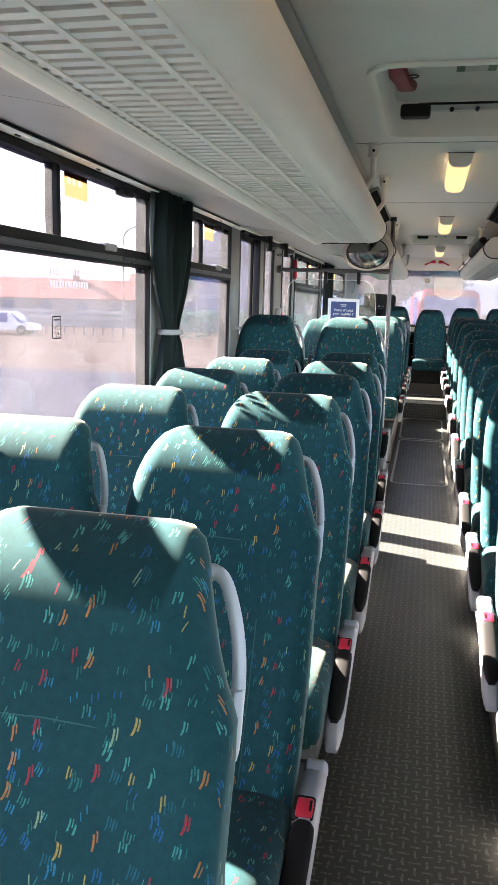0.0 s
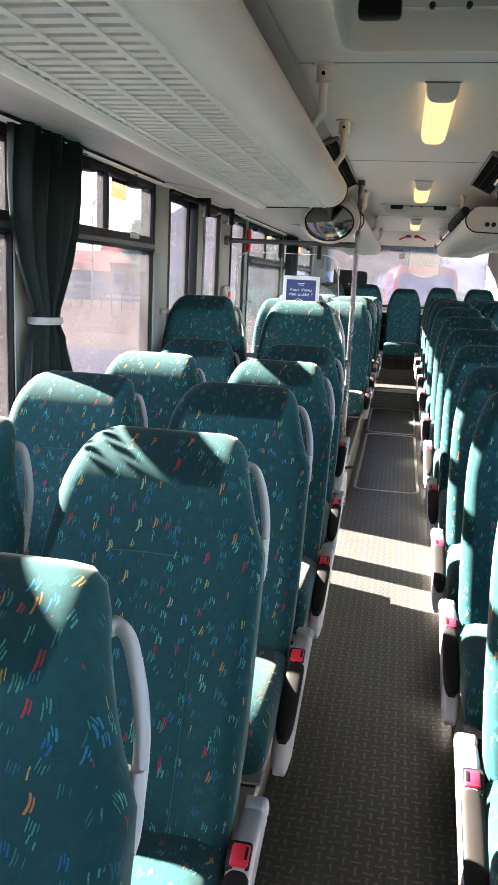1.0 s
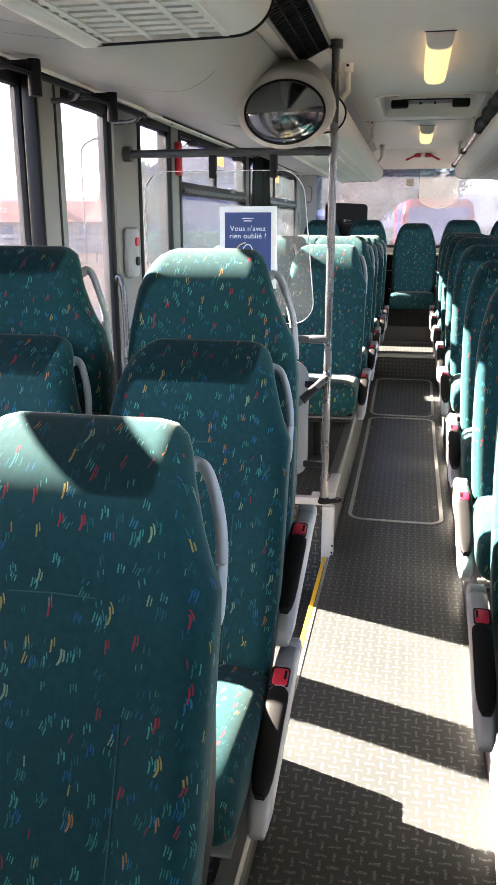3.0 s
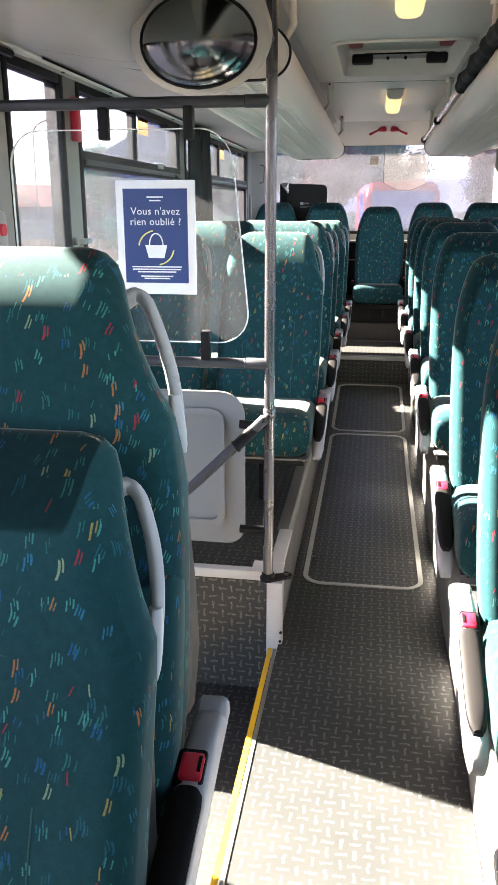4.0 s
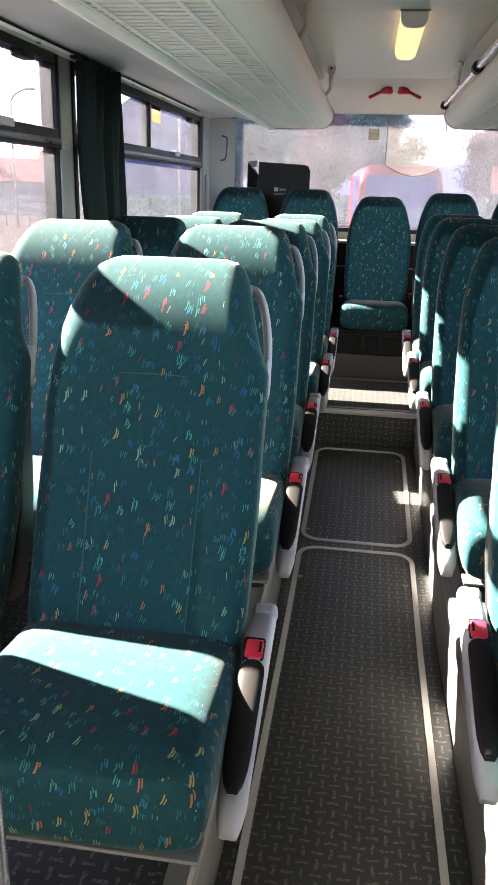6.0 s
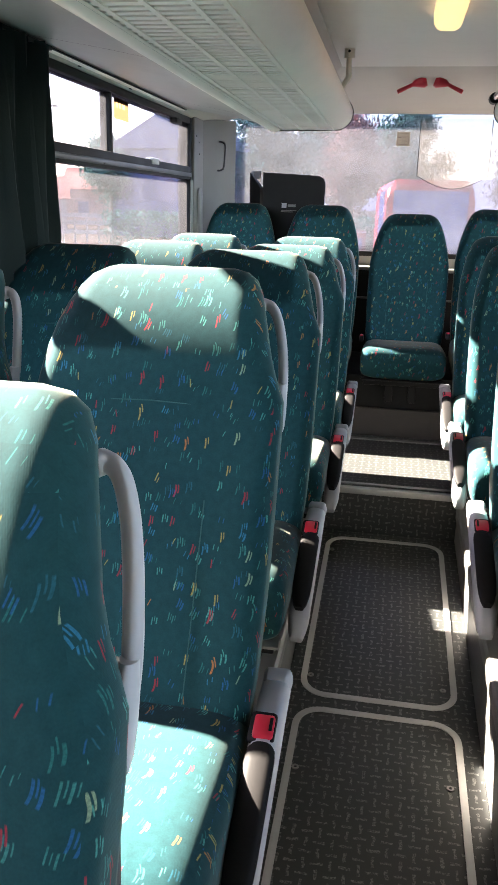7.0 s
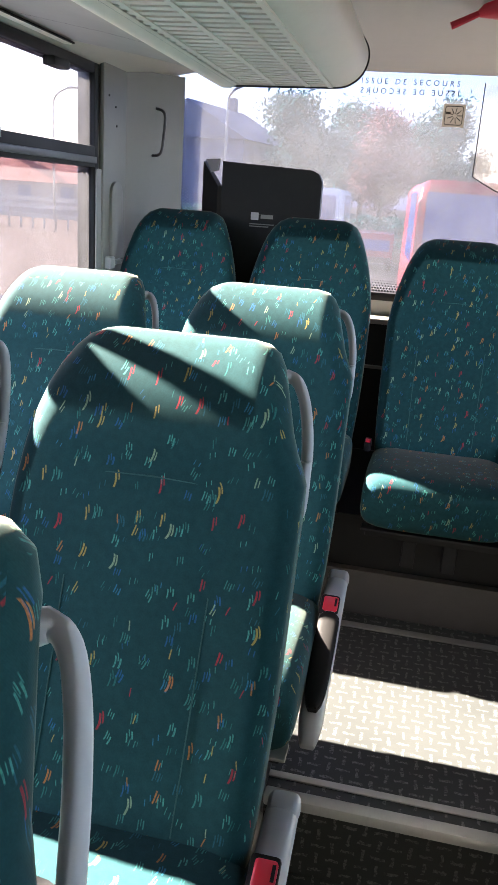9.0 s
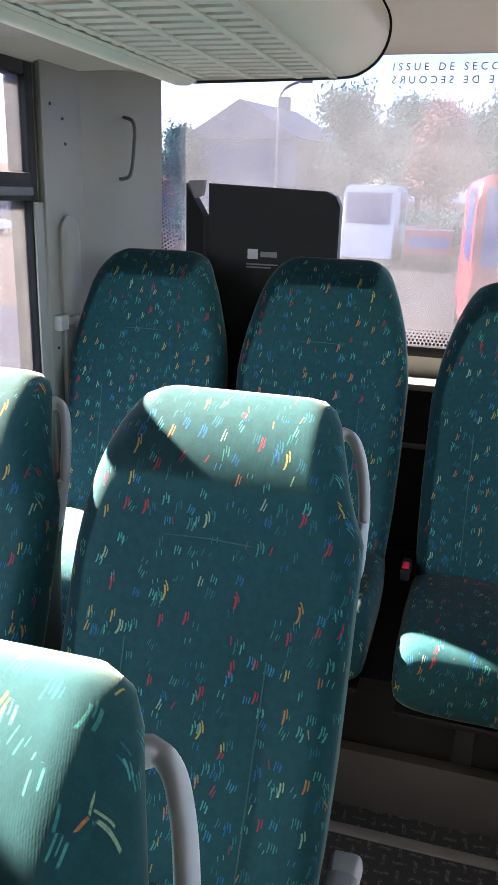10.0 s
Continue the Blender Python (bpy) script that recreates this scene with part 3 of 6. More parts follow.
side_wall("wall_door_side", -1, WINDOWS_L, DOOR)
side_wall("wall_road_side", 1, WINDOWS_R)
RW = (-1.12, 1.14, 1.225, 2.030)
solid("wall_rear", boxes((XL - 0.07, XR + 0.07, REAR, REAR + 0.07, -0.6, RW[2]), (XL - 0.07, XR + 0.07, REAR, REAR + 0.07, RW[3], 2.32),
                         (XL - 0.07, RW[0], REAR, REAR + 0.07, RW[2], RW[3]), (RW[1], XR + 0.07, REAR, REAR + 0.07, RW[2], RW[3])), PILLAR, "grey lined rear wall round the emergency window", "wall", kind="structure")
solid("wall_front", boxes((XL, XR, -1.3, -1.2, -0.6, 0.95), (XL, XR, -1.3, -1.2, 1.95, 2.32), (XL, XL + 0.12, -1.3, -1.2, 0.95, 1.95), (XR - 0.12, XR, -1.3, -1.2, 0.95, 1.95)), PANEL, "plain front wall round the windscreen", "wall", kind="structure")
ws = thing("window_21", "wide clear windscreen in the plain front wall", "window", kind="structure")
part("pane", boxes((XL + 0.12, XR - 0.12, -1.26, -1.25, 0.95, 1.95)), FRONTGLASS, ws).visible_shadow = False
HATCHES = [(2.45, 3.37), (7.68, 8.60)]
HX0, HX1 = -0.205, 0.375
bm = bmesh.new()
ys = [-1.2]
for a, b in HATCHES:
    box(bm, -0.36, 0.40, ys[-1], a, CEIL, 2.20)
    box(bm, -0.36, HX0, a, b, CEIL, 2.20)
    box(bm, HX1, 0.40, a, b, CEIL, 2.20)
    ys.append(b)
box(bm, -0.36, 0.40, ys[-1], 11.08, CEIL, 2.20)
solid("ceiling", bm, ROOF, "pale grey moulded ceiling with roof hatches", "ceiling", kind="structure")
solid("roof_skin", boxes((XL - 0.07, XR + 0.07, -1.3, REAR + 0.07, 2.32, 2.36)), PANEL, "outer roof skin of the coach", "roof", kind="structure")
JOINTS = [3.52, 5.42, 8.86]
bm = bmesh.new()
for y in JOINTS:
    box(bm, -0.35, 0.39, y, y + 0.003, CEIL - 0.0015, CEIL + 0.001)
solid("ceiling_joint_trim", bm, KICK, "fine dark joints across the ceiling", "trim", kind="structure")


def cove(name, side):
    """Curved lining from above the windows up to the ceiling."""
    prof = spline([(XL - 0.005, 1.945, 0), (-1.10, 1.972, 0), (-0.93, 2.005, 0), (-0.68, 2.055, 0), (-0.47, 2.115, 0), (-0.362, 2.166, 0)], 4)
    outer = [(p.x, p.y + 0.02) for p in prof]
    pts = [(p.x, p.y) for p in prof] + outer[::-1]
    bm = bmesh.new()
    loft(bm, [[(mx(x, side), y, z) for x, z in pts] for y in (-1.2, REAR)])
    solid(name, bm, PANEL, "smooth grey cove lining above the windows", "lining", kind="structure")


cove("cove_door_side", -1)
cove("cove_road_side", 1)
# sloping bulkhead between the ceiling and the rear window
bm = bmesh.new()
prof = [(p.x, p.y) for p in spline([(11.08, 2.165, 0), (11.12, 2.155, 0), (11.5, 2.075, 0), (11.745, 2.02, 0)], 4)]
loft(bm, [[(x, y, z) for y, z in prof] + [(x, y, z + 0.03) for y, z in prof[::-1]] for x in (-0.75, 0.79)])
solid("rear_bulkhead", bm, PANEL, "grey lining between ceiling and rear window", "lining", kind="structure")


# ---- windows ----
def window(index, side, y0, y1, split=None, note=""):
    x = XL if side < 0 else XR
    s = 1 if side < 0 else -1
    t = thing(f"window_{index}", "coach side window in black rubber with sliding top vents" + note, "window", kind="structure")

    def bx(a, b, c, d, e, f, bevel=0.004):
        lo, hi = sorted((x + s * a, x + s * b))
        return box(bmesh.new(), lo, hi, c, d, e, f, bevel)

    fr = bmesh.new()
    for c, d, e, f in ((y0, y0 + 0.035, SILL, HEAD), (y1 - 0.035, y1, SILL, HEAD), (y0 + 0.035, y1 - 0.035, SILL, SILL + 0.035), (y0 + 0.035, y1 - 0.035, HEAD - 0.03, HEAD)):
        lo, hi = sorted((x + s * -0.055, x + s * 0.006))
        box(fr, lo, hi, c, d, e, f, 0.004)
    part("window_frame", fr, RUBBER, t)
    if split is None:
        part("pane", bx(-0.012, -0.007, y0 + 0.03, y1 - 0.03, SILL + 0.03, HEAD - 0.025, 0), GLASS, t).visible_shadow = False
        return t
    part("sash_bar", bx(-0.05, 0.008, y0 + 0.03, y1 - 0.03, BAR0, BAR1), BLACK, t)
    part("sash_channel", bx(0.008, 0.018, y0 + 0.04, y1 - 0.04, BAR0 + 0.012, BAR0 + 0.032, 0.003), GREYTUBE, t)
    part("mullion", bx(-0.045, 0.0, split - 0.014, split + 0.014, BAR1, HEAD - 0.03), BLACK, t)
    part("pane", bx(-0.012, -0.007, y0 + 0.03, y1 - 0.03, SILL + 0.03, BAR0 + 0.005, 0), GLASS, t).visible_shadow = False
    part("pane", bx(-0.018, -0.013, y0 + 0.03, split, BAR1 - 0.005, HEAD - 0.025, 0), GLASS, t).visible_shadow = False
    part("pane", bx(-0.010, -0.005, split, y1 - 0.03, BAR1 - 0.005, HEAD - 0.025, 0), GLASS, t).visible_shadow = False
    if side < 0:
        part("jamb_strip", bx(0.0065, 0.012, y1 - 0.030, y1 + 0.085, SILL - 0.02, BAR0 - 0.004, 0.002), GUARD, t, "pale jamb strip beside the glass")
    for y in (y0 + 0.30, y1 - 0.30):
        part("vent_catch", bx(-0.02, 0.02, y - 0.05, y + 0.05, HEAD - 0.055, HEAD - 0.03), BLACK, t)
    part("vent_grip", bx(-0.02, 0.014, split + 0.4 * (y1 - split), split + 0.4 * (y1 - split) + 0.11, BAR1 - 0.02, BAR1 + 0.008), HANDLE, t, "pale grip of the sliding vent")
    return t


SPLITS = {0: 0.95, 1: 2.48, 2: 4.13, 3: None, 4: 7.89, 5: 10.03}
for k, (a, b) in enumerate(WINDOWS_L):
    w = window(k + 1, -1, a, b, SPLITS[k])
    if SPLITS[k] and k > 0:
        part("vent_sticker", boxes((XL - 0.0047, XL - 0.0040, SPLITS[k] + 0.045, SPLITS[k] + 0.225, 1.825, 1.905)), STICKER, w, "orange notice on the vent glass").visible_shadow = False
        for j, (o, ln) in enumerate(((0.02, 0.025), (0.06, 0.02), (0.10, 0.03))):
            part("notice_bar", boxes((XL - 0.0038, XL - 0.0032, SPLITS[k] + 0.045 + o, SPLITS[k] + 0.045 + o + ln, 1.868, 1.892)), STICKER_INK, w).visible_shadow = False
for k, (a, b) in enumerate(WINDOWS_R):
    window(k + 11, 1, a, b, (a + b) / 2)

# writing and pictogram on the second window's glass
w_notice = thing("glass_notice", "printed emergency notice and pictogram on the window glass", "notice")
for row, z in enumerate((1.585, 1.545)):
    for j in range(14):
        part("notice_bar", boxes((XL - 0.0066, XL - 0.0058, 2.42 + 0.021 * j, 2.434 + 0.021 * j, z - 0.011, z + 0.011)), PRINT, w_notice)
bm = bmesh.new()
o = [(XL - 0.0066, 2.46 + a, 1.405 + b) for a, b in rounded(0.065, 0.075, 0.006, 2)]
i = [(XL - 0.0066, 2.46 + a, 1.405 + b) for a, b in rounded(0.056, 0.066, 0.004, 2)]
band(bm, o, i, Vector((0.001, 0, 0)))
for k in range(6):
    a = k * 1.047 + 0.3
    tube(bm, [(XL - 0.0055, 2.46 + 0.008 * math.cos(a), 1.395 + 0.008 * math.sin(a)), (XL - 0.0055, 2.46 + 0.022 * math.cos(a), 1.395 + 0.022 * math.sin(a))], 0.0015, 5)
box(bm, XL - 0.0062, XL - 0.0054, 2.44, 2.48, 1.427, 1.431)
part("pictogram", bm, INK, w_notice)


# ---- passenger door ----
def door_leaf(y0, y1, a, b):
    """a, b: breadth of the stiles at its two edges."""
    t = thing("door_leaf", "folding passenger door leaf with tall glass and black seals", "door", "door leaves", kind="structure")
    fr = bmesh.new()
    for c, d, e, f in ((y0, y0 + a, -0.43, HEAD), (y1 - b, y1, -0.43, HEAD), (y0 + a, y1 - b, -0.43, -0.30), (y0 + a, y1 - b, HEAD - 0.05, HEAD)):
        box(fr, XL - 0.04, XL - 0.004, c, d, e, f, 0.006)
    part("leaf_frame", fr, BLACK, t)
    part("pane", boxes((XL - 0.025, XL - 0.019, y0 + a - 0.005, y1 - b + 0.005, -0.31, HEAD - 0.045)), GLASS, t).visible_shadow = False
    part("grab_rail", tube(bmesh.new(), spline([(XL - 0.02, y1 - 0.03, 0.55), (XL + 0.03, y1 - 0.035, 0.58), (XL + 0.03, y1 - 0.035, 1.22), (XL - 0.02, y1 - 0.03, 1.25)], 4), 0.012), STEEL, t)


door_leaf(4.98, 5.40, 0.05, 0.022)
door_leaf(5.578, 6.15, 0.022, 0.05)
post = thing("door_centre_post", "grey post between the two door leaves", "post", kind="structure")
part("post_body", boxes((XL - 0.045, XL + 0.045, 5.402, 5.576, -0.43, HEAD - 0.005), bevel=0.012), PILLAR, post)
part("seal", boxes((XL - 0.002, XL + 0.044, 5.380, 5.401, -0.43, HEAD - 0.01), bevel=0.005), RUBBER, post)
part("groove", boxes((XL + 0.040, XL + 0.047, 5.508, 5.522, -0.43, HEAD - 0.01)), RUBBER, post)

gear = thing("door_gear", "black rods and joints of the door opener above the doors", "door mechanism")
for y, dy in ((5.02, 0.42), (5.62, 0.40)):
    part("rod", tube(bmesh.new(), [(-1.13, y, 1.915), (-1.03, y + dy * 0.35, 1.89), (-1.02, y + dy, 1.885)], 0.011, 8), BLACK, gear)
    part("joint", tube(bmesh.new(), [(-1.03, y + dy * 0.35, 1.83), (-1.03, y + dy * 0.35, 1.925)], 0.019, 10), BLACK, gear)
    part("hinge_arm", boxes((-1.15, -1.03, y + dy * 0.33, y + dy * 0.39, 1.905, 1.925), bevel=0.004), BLACK, gear)
    part("lever", tube(bmesh.new(), spline([(-1.02, y + dy, 1.885), (-1.06, y + dy + 0.05, 1.87), (-1.15, y + dy + 0.06, 1.865)], 4), 0.009, 8), STEEL, gear)
part("shaft", tube(bmesh.new(), [(-1.135, 4.86, 1.93), (-1.135, 6.42, 1.93)], 0.012, 8), BLACK, gear)
button = thing("door_button_box", "grey door control box with buttons on the post", "control box")
part("housing", boxes((XL + 0.001, XL + 0.045, 6.20, 6.31, 1.26, 1.47), bevel=0.02), HANDLE, button)
for z in (1.41, 1.33):
    part("button", tube(bmesh.new(), [(XL + 0.044, 6.255, z), (XL + 0.054, 6.255, z)], 0.019, 12), RED if z > 1.4 else BLACK, button)
hammer = thing("window_hammer_box", "red emergency hammer in its holder by the window", "emergency hammer")
part("holder", boxes((XL + 0.001, XL + 0.03, 7.0, 7.05, 1.72, 1.88), bevel=0.008), RED, hammer)

# ---- pillars' small fittings ----
for y in (3.53, 4.86, 7.01, 8.95):
    b = boxes((XL + 0.001, XL + 0.02, y - 0.05, y - 0.035, 1.33, 1.36), (XL + 0.001, XL + 0.045, y - 0.035, y + 0.05, 1.335, 1.355), bevel=0.003)
    solid("coat_hook", b, HANDLE, "small grey curtain hook on the window pillar", "hook", "pillar hooks")


# ---- luggage racks ----
def luggage_rack(side, y0, y1, label, ends, dx=0.0, dz=0.0):
    """ends: where the flange closes, and which way; dx, dz: how far this rack hangs further out and higher."""
    t = thing("luggage_rack", label, "luggage rack", "overhead luggage racks", at=Matrix.Translation((dx, 0, dz)))
    prof = spline([(-0.350, 1.850, 0), (-0.308, 1.855, 0), (-0.272, 1.880, 0), (-0.256, 1.918, 0), (-0.262, 1.956, 0), (-0.297, 1.996, 0), (-0.338, 2.010, 0)], 4)
    ins = spline([(-0.342, 2.002, 0), (-0.304, 1.986, 0), (-0.275, 1.950, 0), (-0.270, 1.920, 0), (-0.284, 1.892, 0), (-0.313, 1.867, 0), (-0.350, 1.862, 0)], 4)
    pts = [(p.x, p.y) for p in prof + ins]
    part("fascia", loft(bmesh.new(), [[(mx(x, side), y, z) for x, z in pts] for y in (y0 + 0.012, y1 - 0.012)]), RACK, t, "rounded cream fascia")
    # closed ends with a dark bead
    end = [(p.x, p.y) for p in prof] + [(-0.66, 2.015), (-0.665, 1.862), (-0.62, 1.846)]
    for y, o in ((y0, 0.010), (y1, -0.010)):
        part("end_cap", plate(bmesh.new(), [(mx(x, side), y + o, z) for x, z in end], Vector((0, -o * 0.8, 0))), RACK, t)
        bead = [(mx(x, side), y + 0.3 * o, z) for x, z in [(-0.66, 1.856), (-0.62, 1.845)] + [(p.x, p.y) for p in prof[:-4]]]
        part("end_bead", tube(bmesh.new(), bead, 0.0045, 6), BLACK, t, "dark bead round the end")
    lo, hi = sorted((mx(-0.62, side), mx(-0.347, side)))
    # grille: bars along, slats across
    for x in (-0.347, -0.41, -0.50, -0.59):
        xx = mx(x, side)
        part("grille_bar", boxes((xx - 0.006, xx + 0.006, y0 + 0.02, y1 - 0.02, 1.846, 1.862)), RACK, t)
    slat = None
    n = int((y1 - y0 - 0.06) / 0.040)
    for k in range(n):
        m = Matrix.Translation(((lo + hi) / 2, y0 + 0.045 + 0.040 * k, 1.852))
        if slat is None:
            slat = part("slat", boxes((-(hi - lo) / 2, (hi - lo) / 2, -0.0118, 0.0118, -0.004, 0.004)), RACK, t, at=m)
        else:
            again("slat", slat.data, t, m)
    # added dark sheet, so that the gaps between the slats look shaded
    part("liner", boxes((lo, hi, y0 + 0.012, y1 - 0.012, 1.8625, 1.866)), GAP_SHADE, t, "dark sheet above the slats that shades their gaps")
    # flange from the grille out to the windows
    fl = [(-0.612, 1.842), (-0.64, 1.842), (-0.663, 1.852), (-0.68, 1.872), (-0.85, 1.905), (-1.03, 1.935), (-1.125, 1.950), (-1.165, 1.953), (-1.165, 1.962), (-1.03, 1.948), (-0.85, 1.917), (-0.68, 1.882), (-0.655, 1.868), (-0.612, 1.856)]
    part("flange", loft(bmesh.new(), [[(mx(x, side), y, z) for x, z in fl] for y in (y0, y1)]), LINING, t, "grey lining flange beside the grille")
    inner = [(-0.606, 1.846), (-0.622, 1.836), (-0.648, 1.836), (-0.668, 1.846), (-0.690, 1.868), (-0.684, 1.876), (-0.655, 1.858), (-0.612, 1.852)]
    part("grille_edge", loft(bmesh.new(), [[(mx(x, side), y, z) for x, z in inner] for y in (y0 + 0.02, y1 - 0.02)]), RACK, t, "pale moulded edge of the grille")
    rim = [(-1.098, 1.9415), (-1.158, 1.9495), (-1.162, 1.9425), (-1.158, 1.9395), (-1.102, 1.9330), (-1.097, 1.9360)]
    part("edge_strip", loft(bmesh.new(), [[(mx(x, side), y, z) for x, z in rim] for y in (y0 + 0.004, y1 - 0.004)]), RACK, t, "pale strip above the windows")
    line = [(-1.0905, 1.9400), (-1.0965, 1.9406), (-1.0965, 1.9350), (-1.0905, 1.9345)]
    part("seal_line", loft(bmesh.new(), [[(mx(x, side), y, z) for x, z in line] for y in (y0 + 0.006, y1 - 0.006)]), RUBBER, t, "thin black seal")
    for k in range(1, int((y1 - y0) / 1.45) + 1):
        yj = y0 + 1.45 * k - 0.35
        cut = [(-0.69, 1.872), (-0.85, 1.903), (-1.03, 1.933), (-1.09, 1.943)]
        part("panel_joint", loft(bmesh.new(), [[(mx(x, side), yj + o, z - 0.0012) for x, z in cut] for o in (-0.0018, 0.0018)], closed=False, caps=False), RUBBER, t)
    # rounded close of the flange at its free ends
    for y, d in ends:
        rings = []
        for k in range(7):
            a = k / 6 * math.pi / 2
            rings.append([(mx(x, side), y + d * 0.11 * math.sin(a), z + (2.03 + (x + 1.165) * 0.08 - z) * (1 - math.cos(a)) * (0.2 + 0.8 * min(1, (x + 1.17) / 0.3)) * 0.9) for x, z in fl[2:8]])
        part("flange_end", loft(bmesh.new(), rings, closed=False, caps=False), PANEL, t)
    # fine screws along the flange
    scr = None
    for k in range(int((y1 - y0) / 0.55)):
        m = Matrix.Translation((mx(-1.128, side), y0 + 0.3 + 0.55 * k, 1.9365))
        if scr is None:
            scr = part("clip", boxes((-0.003, 0.003, -0.012, 0.012, -0.004, 0.003)), BLACK, t, at=m)
        else:
            again("clip", scr.data, t, m)
    # rear shelf wall hidden in the cove
    part("shelf_back", boxes((*sorted((mx(-0.66, side), mx(-0.65, side))), y0, y1, 1.865, 2.018)), PANEL, t)
    return t


def hangers(t, side, ys):
    for y in ys:
        x = mx(-0.262, side)
        x2 = mx(-0.292, side)
        h = part("hanger", tube(bmesh.new(), spline([(x, y, CEIL - 0.02), (x, y, 2.06), (x, y + 0.012, 2.035), (x2, y + 0.045, 1.998), (x2, y + 0.055, 1.965)], 4), 0.0125, 10), RACK, t, "cream hanger tube")
        part("hanger_cap", tube(bmesh.new(), [(x, y, CEIL + 0.002), (x, y, CEIL - 0.006), (x, y, CEIL - 0.007), (x, y, CEIL - 0.055)], [0.036, 0.036, 0.024, 0.022], 14), RACK, h)
        part("hanger_screw", tube(bmesh.new(), [(x, y - 0.021, CEIL - 0.03), (x, y - 0.026, CEIL - 0.03)], 0.006, 8), BLACK, h)


LOOK = "cream slatted luggage rack hung below the ceiling"
r1 = luggage_rack(-1, -0.9, 4.65, LOOK, (), -0.012, 0.0)
hangers(r1, -1, (1.2, 3.54, 4.37))
r2 = luggage_rack(-1, 6.62, 11.0, LOOK, ((11.0, 1),), -0.035, 0.018)
hangers(r2, -1, (6.75, 8.86, 10.62))
r3 = luggage_rack(1, 6.40, 10.95, "cream slatted luggage rack with a dark rolled net", ((6.40, -1), (10.95, 1)), 0.075, 0.03)
hangers(r3, 1, (7.0, 8.80, 10.4))
r4 = luggage_rack(1, -0.9, 4.95, LOOK, ((4.95, 1),), 0.11, 0.03)
hangers(r4, 1, (1.2, 3.54, 4.75))
part("top_rail", tube(bmesh.new(), [(0.285, 1.0, 1.972), (0.285, 4.93, 1.972)], 0.015, 10), CHROME, r4, "bright metal rail")
# lining that runs on above the door between the two racks
over = thing("door_lining", "smooth grey lining above the door with a pale edge strip", "lining", kind="structure")
sweep = spline([(-1.172, 1.951, 0), (-1.035, 1.934, 0), (-0.86, 1.906, 0), (-0.72, 1.892, 0), (-0.63, 1.925, 0), (-0.56, 1.99, 0), (-0.50, 2.07, 0)], 5)
shell = [(p.x, p.y) for p in sweep] + [(p.x + 0.006, p.y + 0.012) for p in sweep[::-1]]
part("panel", loft(bmesh.new(), [[(x - 0.02, y, z + dz) for x, z in shell] for y, dz in ((4.655, 0.0), (6.615, 0.014))]), LINING, over)
strip_line = [(-1.114, 1.9415), (-1.176, 1.9495), (-1.178, 1.9425), (-1.174, 1.9385), (-1.118, 1.9310), (-1.113, 1.9345)]
part("edge_strip", loft(bmesh.new(), [[(x, y, z + dz) for x, z in strip_line] for y, dz in ((4.655, 0.0), (6.615, 0.014))]), RACK, over, "pale strip above the door")
for yj in (4.80, 5.60, 6.45):
    part("panel_joint", loft(bmesh.new(), [[(p.x - 0.02, yj + o, p.y + 0.007 * (yj - 4.655) - 0.0012) for p in sweep[5:-8]] for o in (-0.0018, 0.0018)], closed=False, caps=False), RUBBER, over)
part("top_rail", tube(bmesh.new(), [(0.285, 7.9, 1.972), (0.285, 10.93, 1.972)], 0.015, 10), CHROME, r3, "bright metal rail")
roll = [(0.288 + 0.006 * math.sin(9 * k), 6.42 + 0.0495 * k, 1.980 + 0.006 * math.cos(7 * k)) for k in range(31)]
part("rolled_net", tube(bmesh.new(), roll, [0.024 + 0.010 * math.sin(5.3 * k) ** 2 for k in range(31)], 10), BLACK, r3, "dark rolled luggage net")
for y in (7.92, 9.40, 10.90):
    part("rail_clip", tube(bmesh.new(), [(0.285, y - 0.035, 1.972), (0.285, y - 0.03, 1.972), (0.285, y + 0.03, 1.972), (0.285, y + 0.035, 1.972)], [0.017, 0.024, 0.024, 0.017], 12), BLACK, r3, "black rail joint")
sg = part("rack_sign", boxes((0.40, 0.53, 6.392, 6.399, 1.875, 1.925)), SIGN_WHITE, r3, "white pictogram sign")
for x in (0.43, 0.47, 0.51):
    part("sign_mark", tube(bmesh.new(), [(x, 6.392, 1.90), (x, 6.3905, 1.90)], 0.015, 12), INK, sg)


# ---- louvred vents in the coves ----
def louvre(side, y0, y1):
    t = thing("air_vent", "long grey louvred air vent in the cove", "air vent", "air vents")
    m0 = pose(mx(-0.395, side), (y0 + y1) / 2, 2.132, 0, -25 if side < 0 else 25, 0)
    t.matrix_basis = m0
    h = (y1 - y0) / 2
    bm = boxes((-0.075, -0.062, -h, h, -0.014, 0.006), (0.062, 0.075, -h, h, -0.014, 0.006), (-0.062, 0.062, -h, -h + 0.012, -0.012, 0.006), (-0.062, 0.062, h - 0.012, h, -0.012, 0.006), bevel=0.002)
    part("vent_frame", bm, PILLAR, t)
    part("backing", boxes((-0.062, 0.062, -h + 0.012, h - 0.012, 0.0, 0.004)), BLACK, t)
    me = None
    for k in range(int(2 * h / 0.03)):
        m = pose(0, -h + 0.028 + 0.03 * k, -0.006, 30, 0, 0)
        if me is None:
            me = part("slat", boxes((-0.061, 0.061, -0.006, 0.006, -0.0015, 0.0015)), RUBBER, t, at=m).data
        else:
            again("slat", me, t, m)
    for x in (-0.02, 0.02):
        part("vent_bar", boxes((x - 0.002, x + 0.002, -h + 0.012, h - 0.012, -0.011, -0.004)), RUBBER, t)


louvre(-1, 4.72, 6.32)
louvre(1, 5.05, 6.25)


